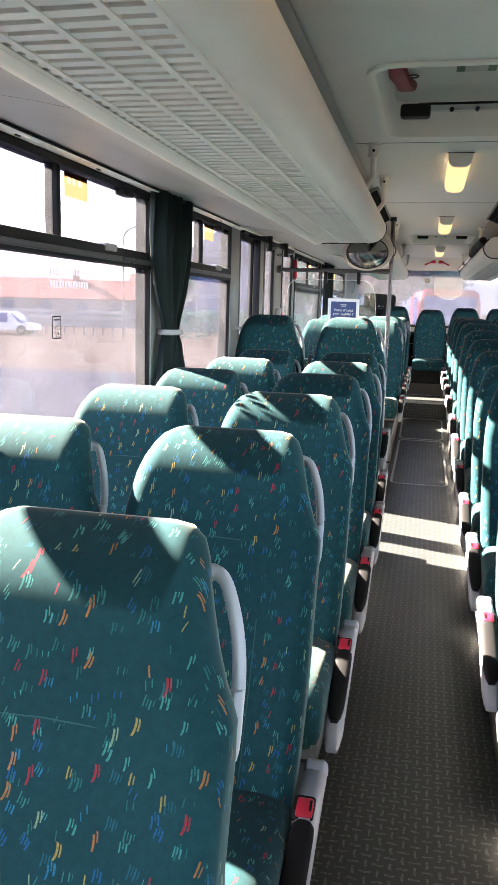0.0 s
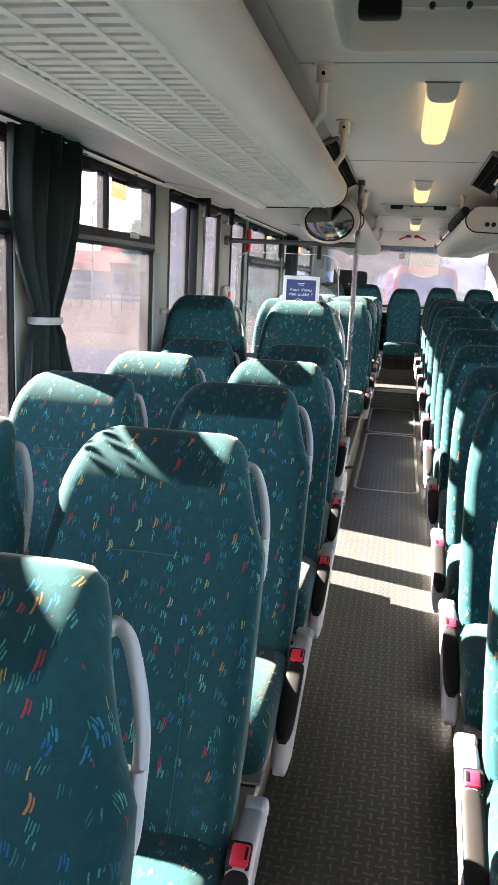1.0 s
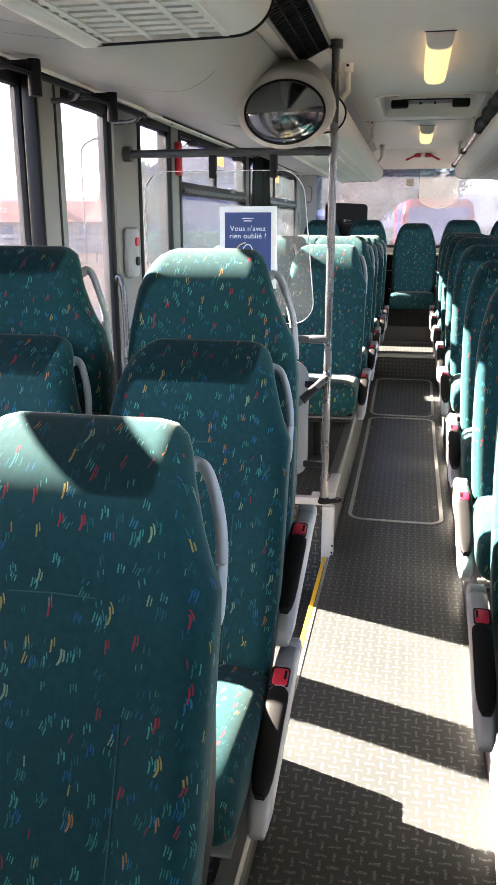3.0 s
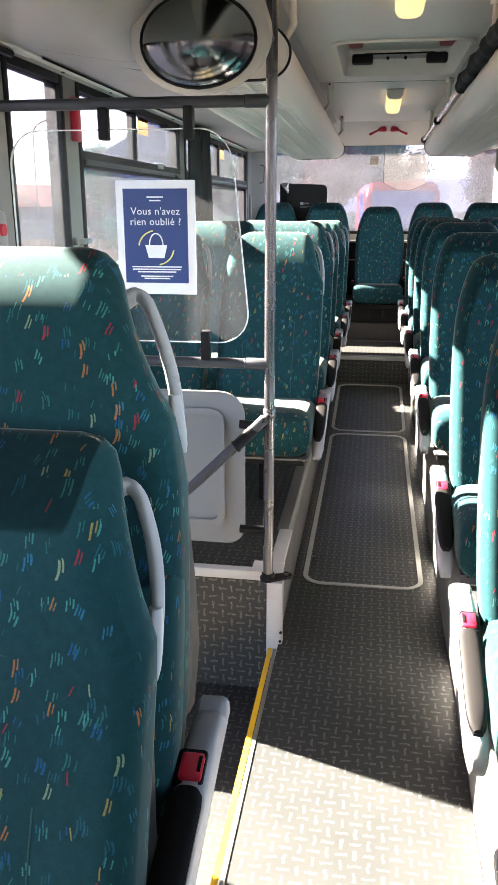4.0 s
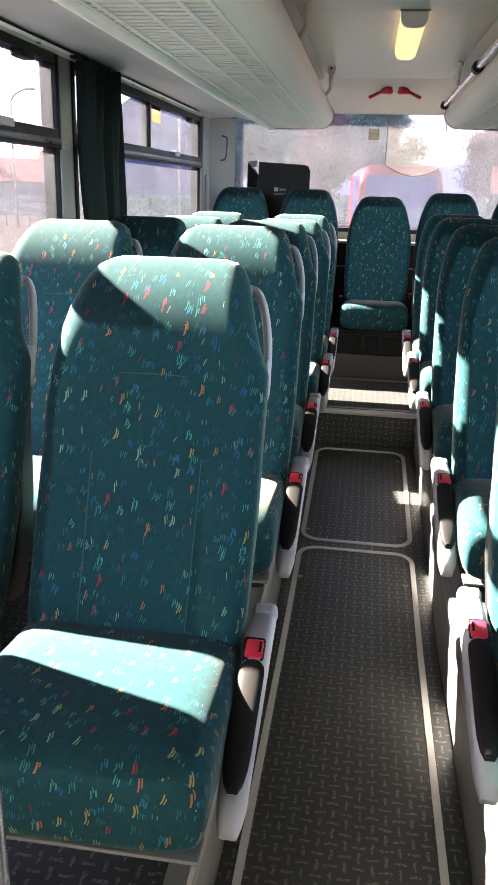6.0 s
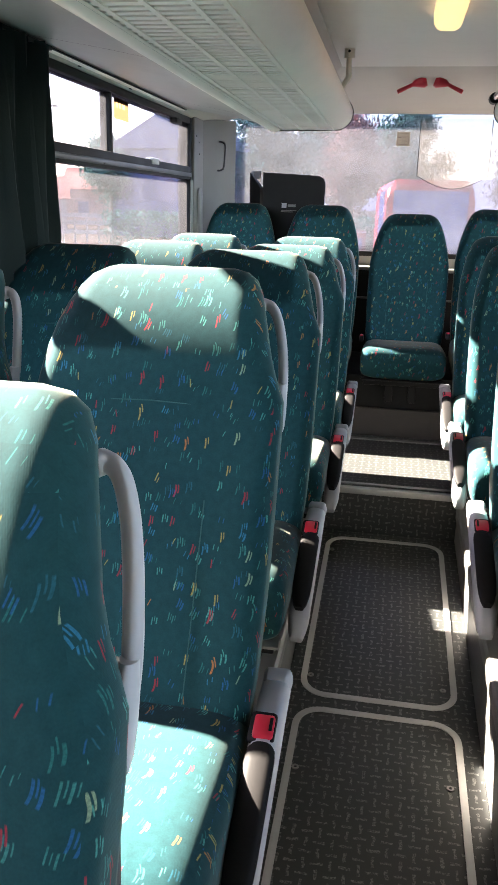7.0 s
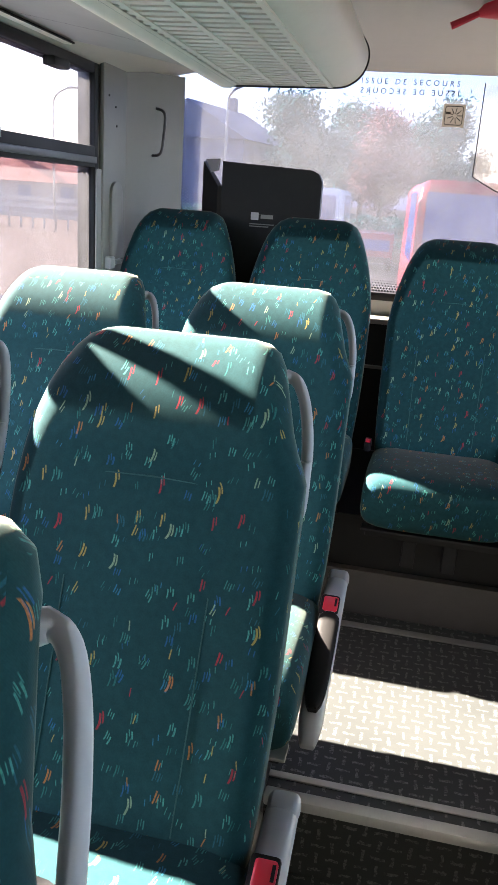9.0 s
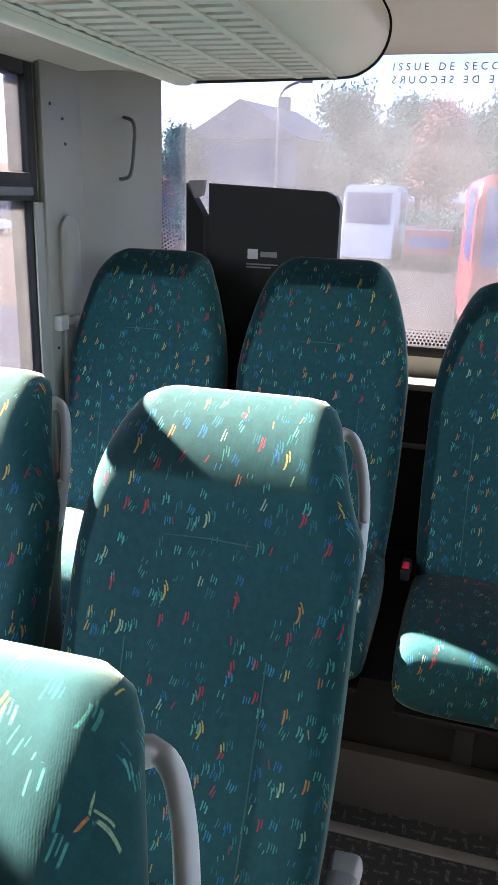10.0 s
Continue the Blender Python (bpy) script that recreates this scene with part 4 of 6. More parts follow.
# ---- ceiling lamps and roof hatches ----
def ceiling_lamp(y):
    t = thing("ceiling_lamp", "lit ceiling lamp with a warm yellow diffuser", "lamp", "ceiling lamps", at=Matrix.Translation((0.083, y, CEIL)))

    def arc(yy, s=1.0):
        return [(0.051 * s * math.copysign(abs(math.cos(a)) ** 0.6, math.cos(a)), yy, 0.001 - 0.060 * s * math.sin(a) ** 0.6) for a in (math.pi * k / 12 for k in range(13))]

    part("diffuser", loft(bmesh.new(), [arc(0.018, 0.98), arc(0.80), arc(0.825, 0.9), arc(0.84, 0.6)]), LAMP, t, "glowing warm diffuser")
    part("end_cap", loft(bmesh.new(), [arc(0.0, 0.96), arc(0.004, 1.03), arc(0.018, 1.03)]), RACK, t)
    part("end_line", boxes((-0.058, 0.058, -0.002, 0.0, -0.004, -0.001)), BLACK, t)


for y in (0.9, 3.74, 6.20, 9.16):
    ceiling_lamp(y)


def roof_hatch(y0, y1):
    t = thing("roof_hatch", "recessed roof hatch with black latches", "roof hatch", "roof hatches")
    cx, cy, w, h = (HX0 + HX1) / 2, (y0 + y1) / 2, HX1 - HX0, y1 - y0
    ring = lambda g, r, z: [(cx + a, cy + b, z) for a, b in rounded(w + g, h + g, r, 5)]
    bm = bmesh.new()
    loft(bm, [ring(0.05, 0.09, CEIL - 0.002), ring(0.045, 0.09, CEIL - 0.010), ring(0.0, 0.07, CEIL - 0.010), ring(-0.02, 0.065, CEIL + 0.012), ring(-0.035, 0.055, CEIL + 0.06), ring(-0.045, 0.05, CEIL + 0.115)], caps=False)
    part("tray", bm, RACK, t, "cream moulded rim")
    part("lid", plate(bmesh.new(), ring(-0.04, 0.05, CEIL + 0.116), Vector((0, 0, 0.012))), PANEL, t, "grey hatch lid")
    rail_y = y1 - 0.15
    part("rail", boxes((HX0 + 0.11, HX1 - 0.11, rail_y - 0.012, rail_y + 0.012, CEIL + 0.050, CEIL + 0.075)), CHROME, t)
    part("rail_edge", boxes((HX0 + 0.11, HX1 - 0.11, rail_y - 0.015, rail_y - 0.013, CEIL + 0.070, CEIL + 0.078)), BLACK, t)
    for x in (cx - 0.06, cx + 0.03):
        part("knob", tube(bmesh.new(), [(x, rail_y - 0.014, CEIL + 0.05), (x, rail_y - 0.03, CEIL + 0.05)], 0.008, 10), BLACK, t)
    for x in (HX0 + 0.045, HX1 - 0.155):
        part("latch", boxes((x, x + 0.11, rail_y - 0.03, rail_y + 0.02, CEIL + 0.025, CEIL + 0.075), bevel=0.012), BLACK, t, "black hatch latch")
    for x, d in ((HX0 + 0.03, 1), (HX1 - 0.03, -1)):
        pull = part("pull", loft(bmesh.new(), [[(x + d * (u + a * k), y1 - 0.62 + v, CEIL + z + b * k) for a, b in rounded(0.062, 0.034, 0.012, 2)] for u, v, z, k in ((0.0, 0.0, 0.098, 0.5), (0.008, 0.02, 0.094, 1.0), (0.016, 0.09, 0.086, 1.05), (0.03, 0.17, 0.080, 0.85), (0.042, 0.24, 0.082, 1.1), (0.048, 0.27, 0.090, 0.8))]), DARKRED, t, "red emergency pull")
        part("ring", tube(bmesh.new(), [(x + d * (0.065 + 0.018 * math.cos(k * 0.5236)), y1 - 0.48 + 0.018 * math.sin(k * 0.5236), CEIL + 0.085) for k in range(13)], 0.002, 6), BLACK, pull)
    b = part("notice", boxes((cx - 0.17, cx + 0.155, y1 - 0.60, y1 - 0.505, CEIL + 0.112, CEIL + 0.115)), DARKRED, t, "dark red notice strip")
    for k, text in enumerate(("Il est interdit", "de manoeuvrer")):
        lettering("writing", text, 0.030, SIGN_WHITE, b, pose(cx + 0.01, y1 - 0.530 - 0.036 * k, CEIL + 0.1112, 0, 180, 0), 1.15)
    pl = part("notice_plate", boxes((cx - 0.057, cx + 0.07, y1 - 0.49, y1 - 0.415, CEIL + 0.112, CEIL + 0.115)), HANDLE, t, "grey and green notice plate")
    for u0, u1 in ((-0.057, -0.03), (0.043, 0.07)):
        part("plate_end", boxes((cx + u0, cx + u1, y1 - 0.483, y1 - 0.422, CEIL + 0.110, CEIL + 0.1118)), DARKGREEN, pl)


for a, b in HATCHES:
    roof_hatch(a, b)


# ---- seats: the front faces -y, the origin lies on the platform below the belt button ----
def back_line(z, lean):
    """How far back the front of the backrest lies at a height."""
    roll, bend = (2.4, 1.02) if lean < 0.39 else (1.25, 0.95)
    return (z - 0.44) * lean + 0.010 * math.sin((z - 0.4) * 4.6) + roll * max(0.0, z - bend) ** 1.6


def lift(z, tall, crown):
    """Height on a backrest of the given size; crown: how far the headrest is drawn up."""
    return 0.36 + (min(z, 0.93) + max(0.0, z - 0.93) * crown - 0.36) * tall


def arch(z, head):
    """Narrowing of a rounder headrest."""
    return 1 - head * max(0.0, (z - 0.82) / 0.29)


def back_rings(w, tall, lean, notch=0, crown=1.0, head=0.0):
    """Rings of the backrest from its foot to its rounded crown; notch: the side cut in for the grip."""
    rings = []
    for z, wide, slim, th in ((0.36, 0.84, 0.84, 0.05), (0.372, 0.92, 0.92, 0.078), (0.40, 0.955, 0.955, 0.092), (0.50, 0.985, 0.985, 0.100), (0.62, 1.0, 1.0, 0.100), (0.68, 1.0, 1.0, 0.099), (0.74, 1.0, 1.0, 0.098), (0.78, 1.0, 1.0, 0.097), (0.82, 1.0, 1.000, 0.096), (0.865, 0.995, 1.003, 0.094), (0.906, 0.984, 1.000, 0.094),
                              (0.925, 0.976, 0.966, 0.095), (0.947, 0.963, 0.922, 0.096), (0.978, 0.938, 0.872, 0.098), (1.014, 0.900, 0.824, 0.100), (1.046, 0.852, 0.780, 0.096), (1.073, 0.792, 0.738, 0.086), (1.093, 0.720, 0.684, 0.068), (1.106, 0.60, 0.60, 0.044), (1.112, 0.50, 0.50, 0.018)):
        zz = lift(z, tall, crown)
        wide, slim = wide * arch(z, head * 0.35), slim * arch(z, head)
        hl, hr = w / 2 * (slim if notch < 0 else wide), w / 2 * (slim if notch > 0 else wide)
        yf = back_line(zz, lean) + 0.022 * max(0.0, (z - 1.02) / 0.08) ** 2
        r = min(0.030 + 0.016 * min(1.0, max(0.0, (z - 0.86) / 0.1)), th * 0.48)
        line = [(r - hl + (hl + hr - 2 * r) * k / 36, 0.0) for k in range(36)]
        for cx, cy, a0 in ((hr - r, r, -90), (hr - r, th - r, 0), (r - hl, th - r, 90), (r - hl, r, 180)):
            line += [(cx + r * math.cos(radians(a0 + 15 * k)), cy + r * math.sin(radians(a0 + 15 * k))) for k in range(6 if a0 == 180 else 7)]
        ring = []
        for x, y in line:
            # side bolsters rise from a crease on either side of the middle panel
            if y < th / 2:
                u = abs(x) - 0.104 - 0.012 * (z - 0.4)
                rise = 0.0035 * min(1.0, max(0.0, u) / 0.065) * min(1.0, max(0.0, (w / 2 - abs(x)) / 0.035)) - 0.0012 * max(0.0, 1 - abs(u) / 0.008)
                y -= rise * min(1.0, max(0.0, (0.84 - z) / 0.14))
                y += 0.0035 * max(0.0, 1 - abs(z - 0.90) / 0.03) * min(1.0, max(0.0, (0.15 - abs(x)) / 0.05))
            ring.append((x, yf + y, zz - 0.20 * (y - th / 2)))
        rings.append(ring)
    return rings


def coach_seat(label, aisle, gside=None, arm=True, grip=True, tall=1.0, legs=True, w=0.436, lean=0.38, folded=False, crown=1.0, head=0.0, sit=0.0):
    """aisle: +1 or -1, the side on which the arm and grip are."""
    t = thing("coach_seat", label, "seat", "coach seats")
    gside = gside or aisle
    front_y = lambda z: back_line(z, lean)
    part("backrest", loft(bmesh.new(), back_rings(w, tall, lean, gside if grip else 0, crown, head)), FABRIC, t, uv=True, angle=60)
    # seams on the front of the backrest
    zs = 0.36 + (0.895 - 0.36) * tall
    part("seam", tube(bmesh.new(), [(x, front_y(zs) + 0.0036, zs + 0.012 * math.cos(x * 9)) for x in (-0.14, -0.07, 0.0, 0.07, 0.14)], 0.0013, 6), SEAM, t, "dark stitched seam")
    for sx in (-1, 1):
        pts = [(sx * (0.104 + 0.012 * (z - 0.4)), front_y(z) + 0.0010, z + 0.01) for z in (0.45, 0.52, 0.60, 0.68, 0.75)]
        part("seam", tube(bmesh.new(), pts, 0.0013, 6), SEAM, t, "dark stitched seam")
    # cushion
    rings = []
    for y, top, bot, ww in ((-0.374, 0.428, 0.343, 0.93), (-0.371, 0.446, 0.327, 0.965), (-0.362, 0.461, 0.318, 0.985), (-0.345, 0.474, 0.313, 0.998), (-0.305, 0.481, 0.311, 1.0), (-0.24, 0.481, 0.309, 1.0), (-0.12, 0.474, 0.308, 1.0), (0.0, 0.465, 0.310, 0.98), (0.06, 0.450, 0.320, 0.95)):
        hw = w / 2 * ww * 1.01
        ring = []
        n = 14
        for k in range(2 * n):
            a = math.pi * (k + 0.5) / n
            c, s = math.cos(a), math.sin(a)
            u = math.copysign(abs(c) ** 0.4, c)
            v = math.copysign(abs(s) ** 0.5, s)
            z = (top + bot) / 2 + (top - bot) / 2 * v
            if v > 0:
                z -= 0.012 * (1 - min(1, abs(u) * 1.2))
            ring.append((hw * u, y, z))
        rings.append(ring)
    rings = [[(x, y, z + sit) for x, y, z in r] for r in rings]
    if folded:
        rings = [[(x, z * 0.75 - 0.36 + 0.14 * (0.40 - y), 0.40 - y * 0.85) for x, y, z in r] for r in rings]
    part("cushion", loft(bmesh.new(), rings), FABRIC, t, uv=True, angle=60)
    if folded:
        part("hinge_rail", boxes((-w / 2 + 0.04, w / 2 - 0.10, -0.10, 0.04, -0.10, 0.36), bevel=0.006), BLACK, t)
    else:
        part("seat_pan", boxes((-w / 2 + 0.02, w / 2 - 0.02, -0.335, 0.05, 0.275 + sit, 0.311 + sit), bevel=0.006), BLACK, t)
        part("front_rail", boxes((-w / 2 + 0.008, w / 2 - 0.008, -0.362, -0.31, 0.303 + sit, 0.311 + sit), bevel=0.003), KICK if legs else BLACK, t)
    # back shell; its unseen lower part is deepened to keep sun off the floor
    part("back_shell", loft(bmesh.new(), [[(x * 0.93, y + 0.045 + 0.10 * min(1.0, max(0.0, (0.80 - z) / 0.3)), z) for x, y, z in r] for r in back_rings(w, tall, lean, gside if grip else 0, crown, head)[2:-9]]), BLACK, t)
    if legs:
        part("leg", boxes((-0.02, 0.02, -0.025, 0.025, 0.006, 0.290), bevel=0.006), BLACK, t)
        part("foot", boxes((-0.035, 0.035, -0.05, 0.06, 0.0, 0.010), bevel=0.003), BLACK, t)
    if arm:
        ax = aisle * (w / 2 + 0.024)
        path = [(0.135, 0.440, 0.030), (0.115, 0.445, 0.045), (0.06, 0.437, 0.058), (0.0, 0.420, 0.066), (-0.09, 0.392, 0.069), (-0.165, 0.367, 0.066), (-0.222, 0.347, 0.059), (-0.258, 0.330, 0.046), (-0.280, 0.315, 0.030), (-0.291, 0.303, 0.014)]
        rings = [[(ax + a * (0.85 if i in (0, 8) else 0.6 if i == 9 else 1), y - 0.35 * b, z + b - 0.012 + 0.16 * hh) for a, b in rounded(0.048, 1.03 * hh, min(0.016, 0.5 * hh), 3)] for i, (y, z, hh) in enumerate(path)]
        a_ob = part("arm_shell", loft(bmesh.new(), rings), SHELL, t, "pale grey side shell")
        ins = [(-0.050, 0.4495, 0.70), (-0.056, 0.4480, 0.92), (-0.070, 0.4435, 1.0), (-0.115, 0.4295, 1.0), (-0.165, 0.4125, 1.0), (-0.210, 0.3950, 0.98), (-0.238, 0.3815, 0.90), (-0.256, 0.3695, 0.70), (-0.266, 0.3615, 0.38)]
        part("arm_pad", loft(bmesh.new(), [[(ax + aisle * 0.0012 + 0.0212 * k * u, y, z + 0.0085 * v) for u, v in ((-1, -0.8), (1, -0.8), (1.0, 0.25), (0.82, 0.62), (0.45, 0.86), (0.0, 0.94), (-0.45, 0.86), (-0.82, 0.62), (-1.0, 0.25))] for y, z, k in ins]), PAD, a_ob, "dark grey padded armrest insert")
        part("pad_groove", loft(bmesh.new(), [[(ax + aisle * 0.0012 + 0.0226 * k * u, y - 0.0015, z + 0.006 * v) for u, v in ((-1, -0.8), (1, -0.8), (1.0, 0.12), (-1.0, 0.12))] for y, z, k in ins]), RUBBER, a_ob)
        part("pivot_cap", tube(bmesh.new(), [(ax + aisle * q, 0.118, 0.452) for q in (-0.022, -0.016, 0.014, 0.020, 0.024, 0.0262)], [0.013, 0.0205, 0.0215, 0.0195, 0.0145, 0.006], 16), SHELL, a_ob, "round pivot cap")
        part("under_shell", loft(bmesh.new(), [[(ax + u * 0.019, y, z - v) for u, v in ((-1, 0.0), (1, 0.0), (0.8, 0.026 * k), (-0.8, 0.026 * k))] for y, z, k in ((-0.05, 0.365, 0.5), (-0.10, 0.348, 1.0), (-0.18, 0.322, 1.1), (-0.245, 0.304, 0.9), (-0.270, 0.299, 0.4))]), BLACK, a_ob, "dark underside of the armrest")
        bz = part("button_bezel", loft(bmesh.new(), [[(ax - aisle * 0.004 + a, -0.010 + b, 0.4485 + dz + 0.34 * b) for a, b in rounded(0.042 * g, 0.052 * g, 0.006, 2)] for dz, g in ((0.0, 1.0), (0.003, 1.0), (0.005, 0.94))]), BLACK, a_ob)
        part("belt_button", loft(bmesh.new(), [[(ax - aisle * 0.002 + a, -0.012 + b, 0.451 + dz + 0.34 * b) for a, b in rounded(0.032 * g, 0.038 * g, 0.005, 2)] for dz, g in ((0.0, 1.0), (0.005, 1.0), (0.007, 0.88))]), RED, bz, "red belt release button")
        part("slot", boxes((-0.0025, 0.0025, -0.011, 0.011, 0.0, 0.003)), BLACK, bz, "dark buckle slot", at=pose(ax + aisle * 0.009, -0.010, 0.4575, 18.8, 0, 0))
    else:
        bk = part("belt_buckle", boxes((-aisle * (w / 2 + 0.012) - 0.011, -aisle * (w / 2 + 0.012) + 0.011, -0.055, 0.015, 0.425, 0.455), bevel=0.005), BLACK, t)
        part("belt_button", boxes((-aisle * (w / 2 + 0.012) - 0.008, -aisle * (w / 2 + 0.012) + 0.008, -0.050, -0.022, 0.454, 0.461), bevel=0.002), RED, bk, "red belt release button")
    if grip:
        zt = lambda z: lift(z, tall, crown)
        e = gside * w / 2
        yy = lambda z: front_y(zt(z)) + 0.084
        pts = spline([(e * q * arch(z, head * 0.7), yy(z), zt(z)) for q, z in ((0.66, 1.044), (0.75, 1.053), (0.825, 1.045), (0.885, 1.022), (0.928, 0.992), (0.955, 0.960), (0.966, 0.930), (0.966, 0.904))], 5)
        n = len(pts)
        part("grip", tube(bmesh.new(), pts, [0.0081 + 0.0014 * (k < 6) for k in range(n)], 12, 1.25), HANDLE, t, "curved grey grab handle")
        # flat paddle in which the handle ends, let into the shoulder
        part("grip_root", loft(bmesh.new(), [[(e * q * arch(z, head * 0.7) + gside * hx * math.cos(k * 0.5236), yy(z) - 0.006 + dy * math.sin(k * 0.5236), zt(z)) for k in range(12)] for z, q, hx, dy in ((0.852, 0.990, 0.002, 0.004), (0.862, 0.986, 0.005, 0.010), (0.880, 0.976, 0.008, 0.014), (0.900, 0.968, 0.0094, 0.015), (0.916, 0.966, 0.0092, 0.013), (0.930, 0.966, 0.0080, 0.0105))]), HANDLE, t)
    return t


CX = {(-1, 0): -0.432, (-1, 1): -0.925, (1, 0): 0.472, (1, 1): 0.965}
ROWS_L = [0.68, 1.43, 2.177, 2.926, 3.66, 4.42, 7.06, 7.88, 8.71, 9.51, 10.255]
ROWS_R = [0.25, 1.0, 1.75, 2.507, 3.263, 4.0, 4.72, 5.457, 6.19, 7.21, 7.98, 8.80, 9.62, 10.28]
PROTO = {}
for side in (-1, 1, -2, -3):
    for col in (0, 1):
        PROTO[side, col] = coach_seat("teal patterned coach seat " + ("with grey aisle arm and grab handle" if col == 0 else "beside the window with a grab handle"), -1 if side > 0 else 1, gside=1, arm=(col == 0), grip=True, lean=0.40 if side < -1 else 0.37, crown=0.88 if side == -3 else 1.0)
used = set()


def place(key, m):
    if key in used:
        return copy_thing(PROTO[key], m)
    used.add(key)
    PROTO[key].matrix_basis = m
    return PROTO[key]


for y in ROWS_L:
    for col in (0, 1):
        place((-1 if y < 5 else -2 if y < 9.3 else -3, col), pose(CX[-1, col] + (-0.008 if 4 < y < 5 else 0.012 if y < 5 else -0.006 if 8.5 < y < 9 else 0.006), y, (0.112 if y < 5 else line_at(PLAT_L, y) + (-0.012 if y < 7.5 else 0.014 if y < 8 else -0.005))))
for y in ROWS_R:
    for col in (0, 1):
        place((1, col), pose(CX[1, col], y, line_at(PLAT_R, y)))
# two upright seats with tipped-up cushions on the block before the door well
for col in (0, 1):
    s = coach_seat("upright teal patterned coach seat before the door well", 1, arm=(col == 0), grip=True, tall=1.02, lean=0.05, folded=True, head=0.2)
    s.matrix_basis = pose(CX[-1, col] - 0.022, 4.785, 0.300 + 0.004 * col)
# rear row
for x, dz in ((-0.915, 0.0), (-0.445, 0.0), (0.045, -0.035), (0.505, 0.0), (0.965, 0.0)):
    s = coach_seat("teal patterned seat of the rear bench row", 1, arm=False, grip=False, legs=False, w=0.43, lean=0.25, crown=0.93, head=0.42, sit=-0.026)
    s.matrix_basis = pose(x, 11.22, 0.412 + dz)
    for bx in (-0.06, 0.06):
        part("bracket", boxes((bx - 0.02, bx + 0.02, -0.325, -0.29, 0.125 - dz, 0.260), bevel=0.004), BLACK, s)


# ---- curtains ----
def curtain(y0, y1, tie, knot, drop):
    """knot: height of the tie band; drop: how far the tie draws the cloth in."""
    t = thing("curtain", "dark green pleated curtain tied to the window pillar", "curtain", "curtains")
    rings = []
    zs = sorted({1.945, 1.93, 1.88, 1.78, 1.66, 1.54, 1.45, 1.40, 1.25, 1.15, 1.05, 0.97, knot - 0.055, knot - 0.025, knot, knot + 0.035, knot + 0.085}, reverse=True)
    for z in zs:
        d = abs(z - knot)
        k = 1 - drop * math.exp(-(d / (0.20 if z > knot else 0.13)) ** 1.5)
        if z < knot - 0.06:
            k *= 0.72
        yc = tie + ((y0 + y1) / 2 - tie) * min(1.0, d / 0.5)
        hw = (y1 - y0) / 2 * k
        ring = []
        for side in (1, -1):
            for j in range(41)[::side]:
                u = j / 40 * 2 - 1
                fold = 0.027 * math.sin(u * 22 + 0.6 * math.sin(z * 5)) + 0.010 * math.sin(u * 9 + 2 + z * 3)
                x = XL + 0.065 + fold * (0.55 + 0.45 * k) + (0.004 if side > 0 else 0.0)
                ring.append((x, yc + hw * u + 0.006 * math.sin(u * 15 + z * 6), z))
        rings.append(ring)
    part("cloth", loft(bmesh.new(), rings), CURTAIN, t, angle=70)
    wide = 0.012 + (y1 - y0) / 2 * (1 - drop)
    ring = [(XL + 0.065 + 0.050 * math.cos(k * 0.3142), tie + wide * math.sin(k * 0.3142), knot) for k in range(21)]
    part("tie", tube(bmesh.new(), ring, 0.006, 8, 2.0), HANDLE, t, "grey tie band")
    part("curtain_rail", boxes((XL + 0.035, XL + 0.075, y0 - 0.05, y1 + 0.05, 1.940, 1.952)), BLACK, t)


curtain(3.22, 3.67, 3.41, 1.365, 0.78)
curtain(8.86, 9.26, 9.11, 1.08, 0.35)


# ---- pole, bars, glass screen and panel behind the door ----
PX, PY = -0.305, 6.278
pole = thing("grab_pole", "brushed steel pole from platform to ceiling by the door", "grab pole")
part("tube", tube(bmesh.new(), [(PX, PY, 0.28), (PX, PY, CEIL)], 0.0165, 18), STEEL, pole)
part("base", tube(bmesh.new(), [(PX, PY, 0.286), (PX, PY, 0.290), (PX, PY, 0.302), (PX, PY, 0.304)], [0.024, 0.0225, 0.0215, 0.017], 16), RUBBER, pole)
foot = [(PX + 0.027 * math.cos(radians(a)), PY + 0.027 * math.sin(radians(a))) for a in range(60, 301, 15)] + [(PX + 0.062 + 0.016 * math.cos(radians(a)), PY + 0.026 + 0.016 * math.sin(radians(a))) for a in range(-60, 116, 15)]
part("base_plate", plate(bmesh.new(), [(x, y, 0.2785) for x, y in foot], Vector((0, 0, 0.010))), RUBBER, pole, "dark oblong foot plate")
part("base_bolt", tube(bmesh.new(), [(PX + 0.060, PY + 0.025, 0.2886), (PX + 0.060, PY + 0.025, 0.296)], 0.009, 6), STEEL, pole)
part("ceiling_collar", tube(bmesh.new(), [(PX, PY, CEIL), (PX, PY, CEIL - 0.03)], 0.026, 14), GREYTUBE, pole)
bars = thing("cross_rail", "grey tubular rails from the pole to the side wall", "rail", "rails by the door")
for z in (1.765, 1.012):
    b = part("rail", tube(bmesh.new(), [(XL, PY, z), (PX - 0.004, PY, z)], 0.0165, 14), GREYTUBE, bars)
    part("rail_sleeve", tube(bmesh.new(), [(PX - 0.078, PY, z), (PX - 0.076, PY, z), (PX - 0.074, PY, z), (PX - 0.072, PY, z), (PX - 0.006, PY, z)], [0.0165, 0.0188, 0.0172, 0.0185, 0.0185], 14), GREYTUBE, b)
    part("wall_flange", tube(bmesh.new(), [(XL, PY, z), (XL + 0.03, PY, z)], 0.032, 14), GREYTUBE, b)
for x, z, d in ((-0.80, 1.765, -1), (-0.545, 1.765, -1), (-0.90, 1.012, 1), (-0.505, 1.012, 1)):
    part("clamp", boxes((x - 0.014, x + 0.014, PY - 0.020, PY + 0.020, *sorted((z + d * 0.01, z + d * 0.10))), bevel=0.005), BLACK, bars, "black glass clamp")
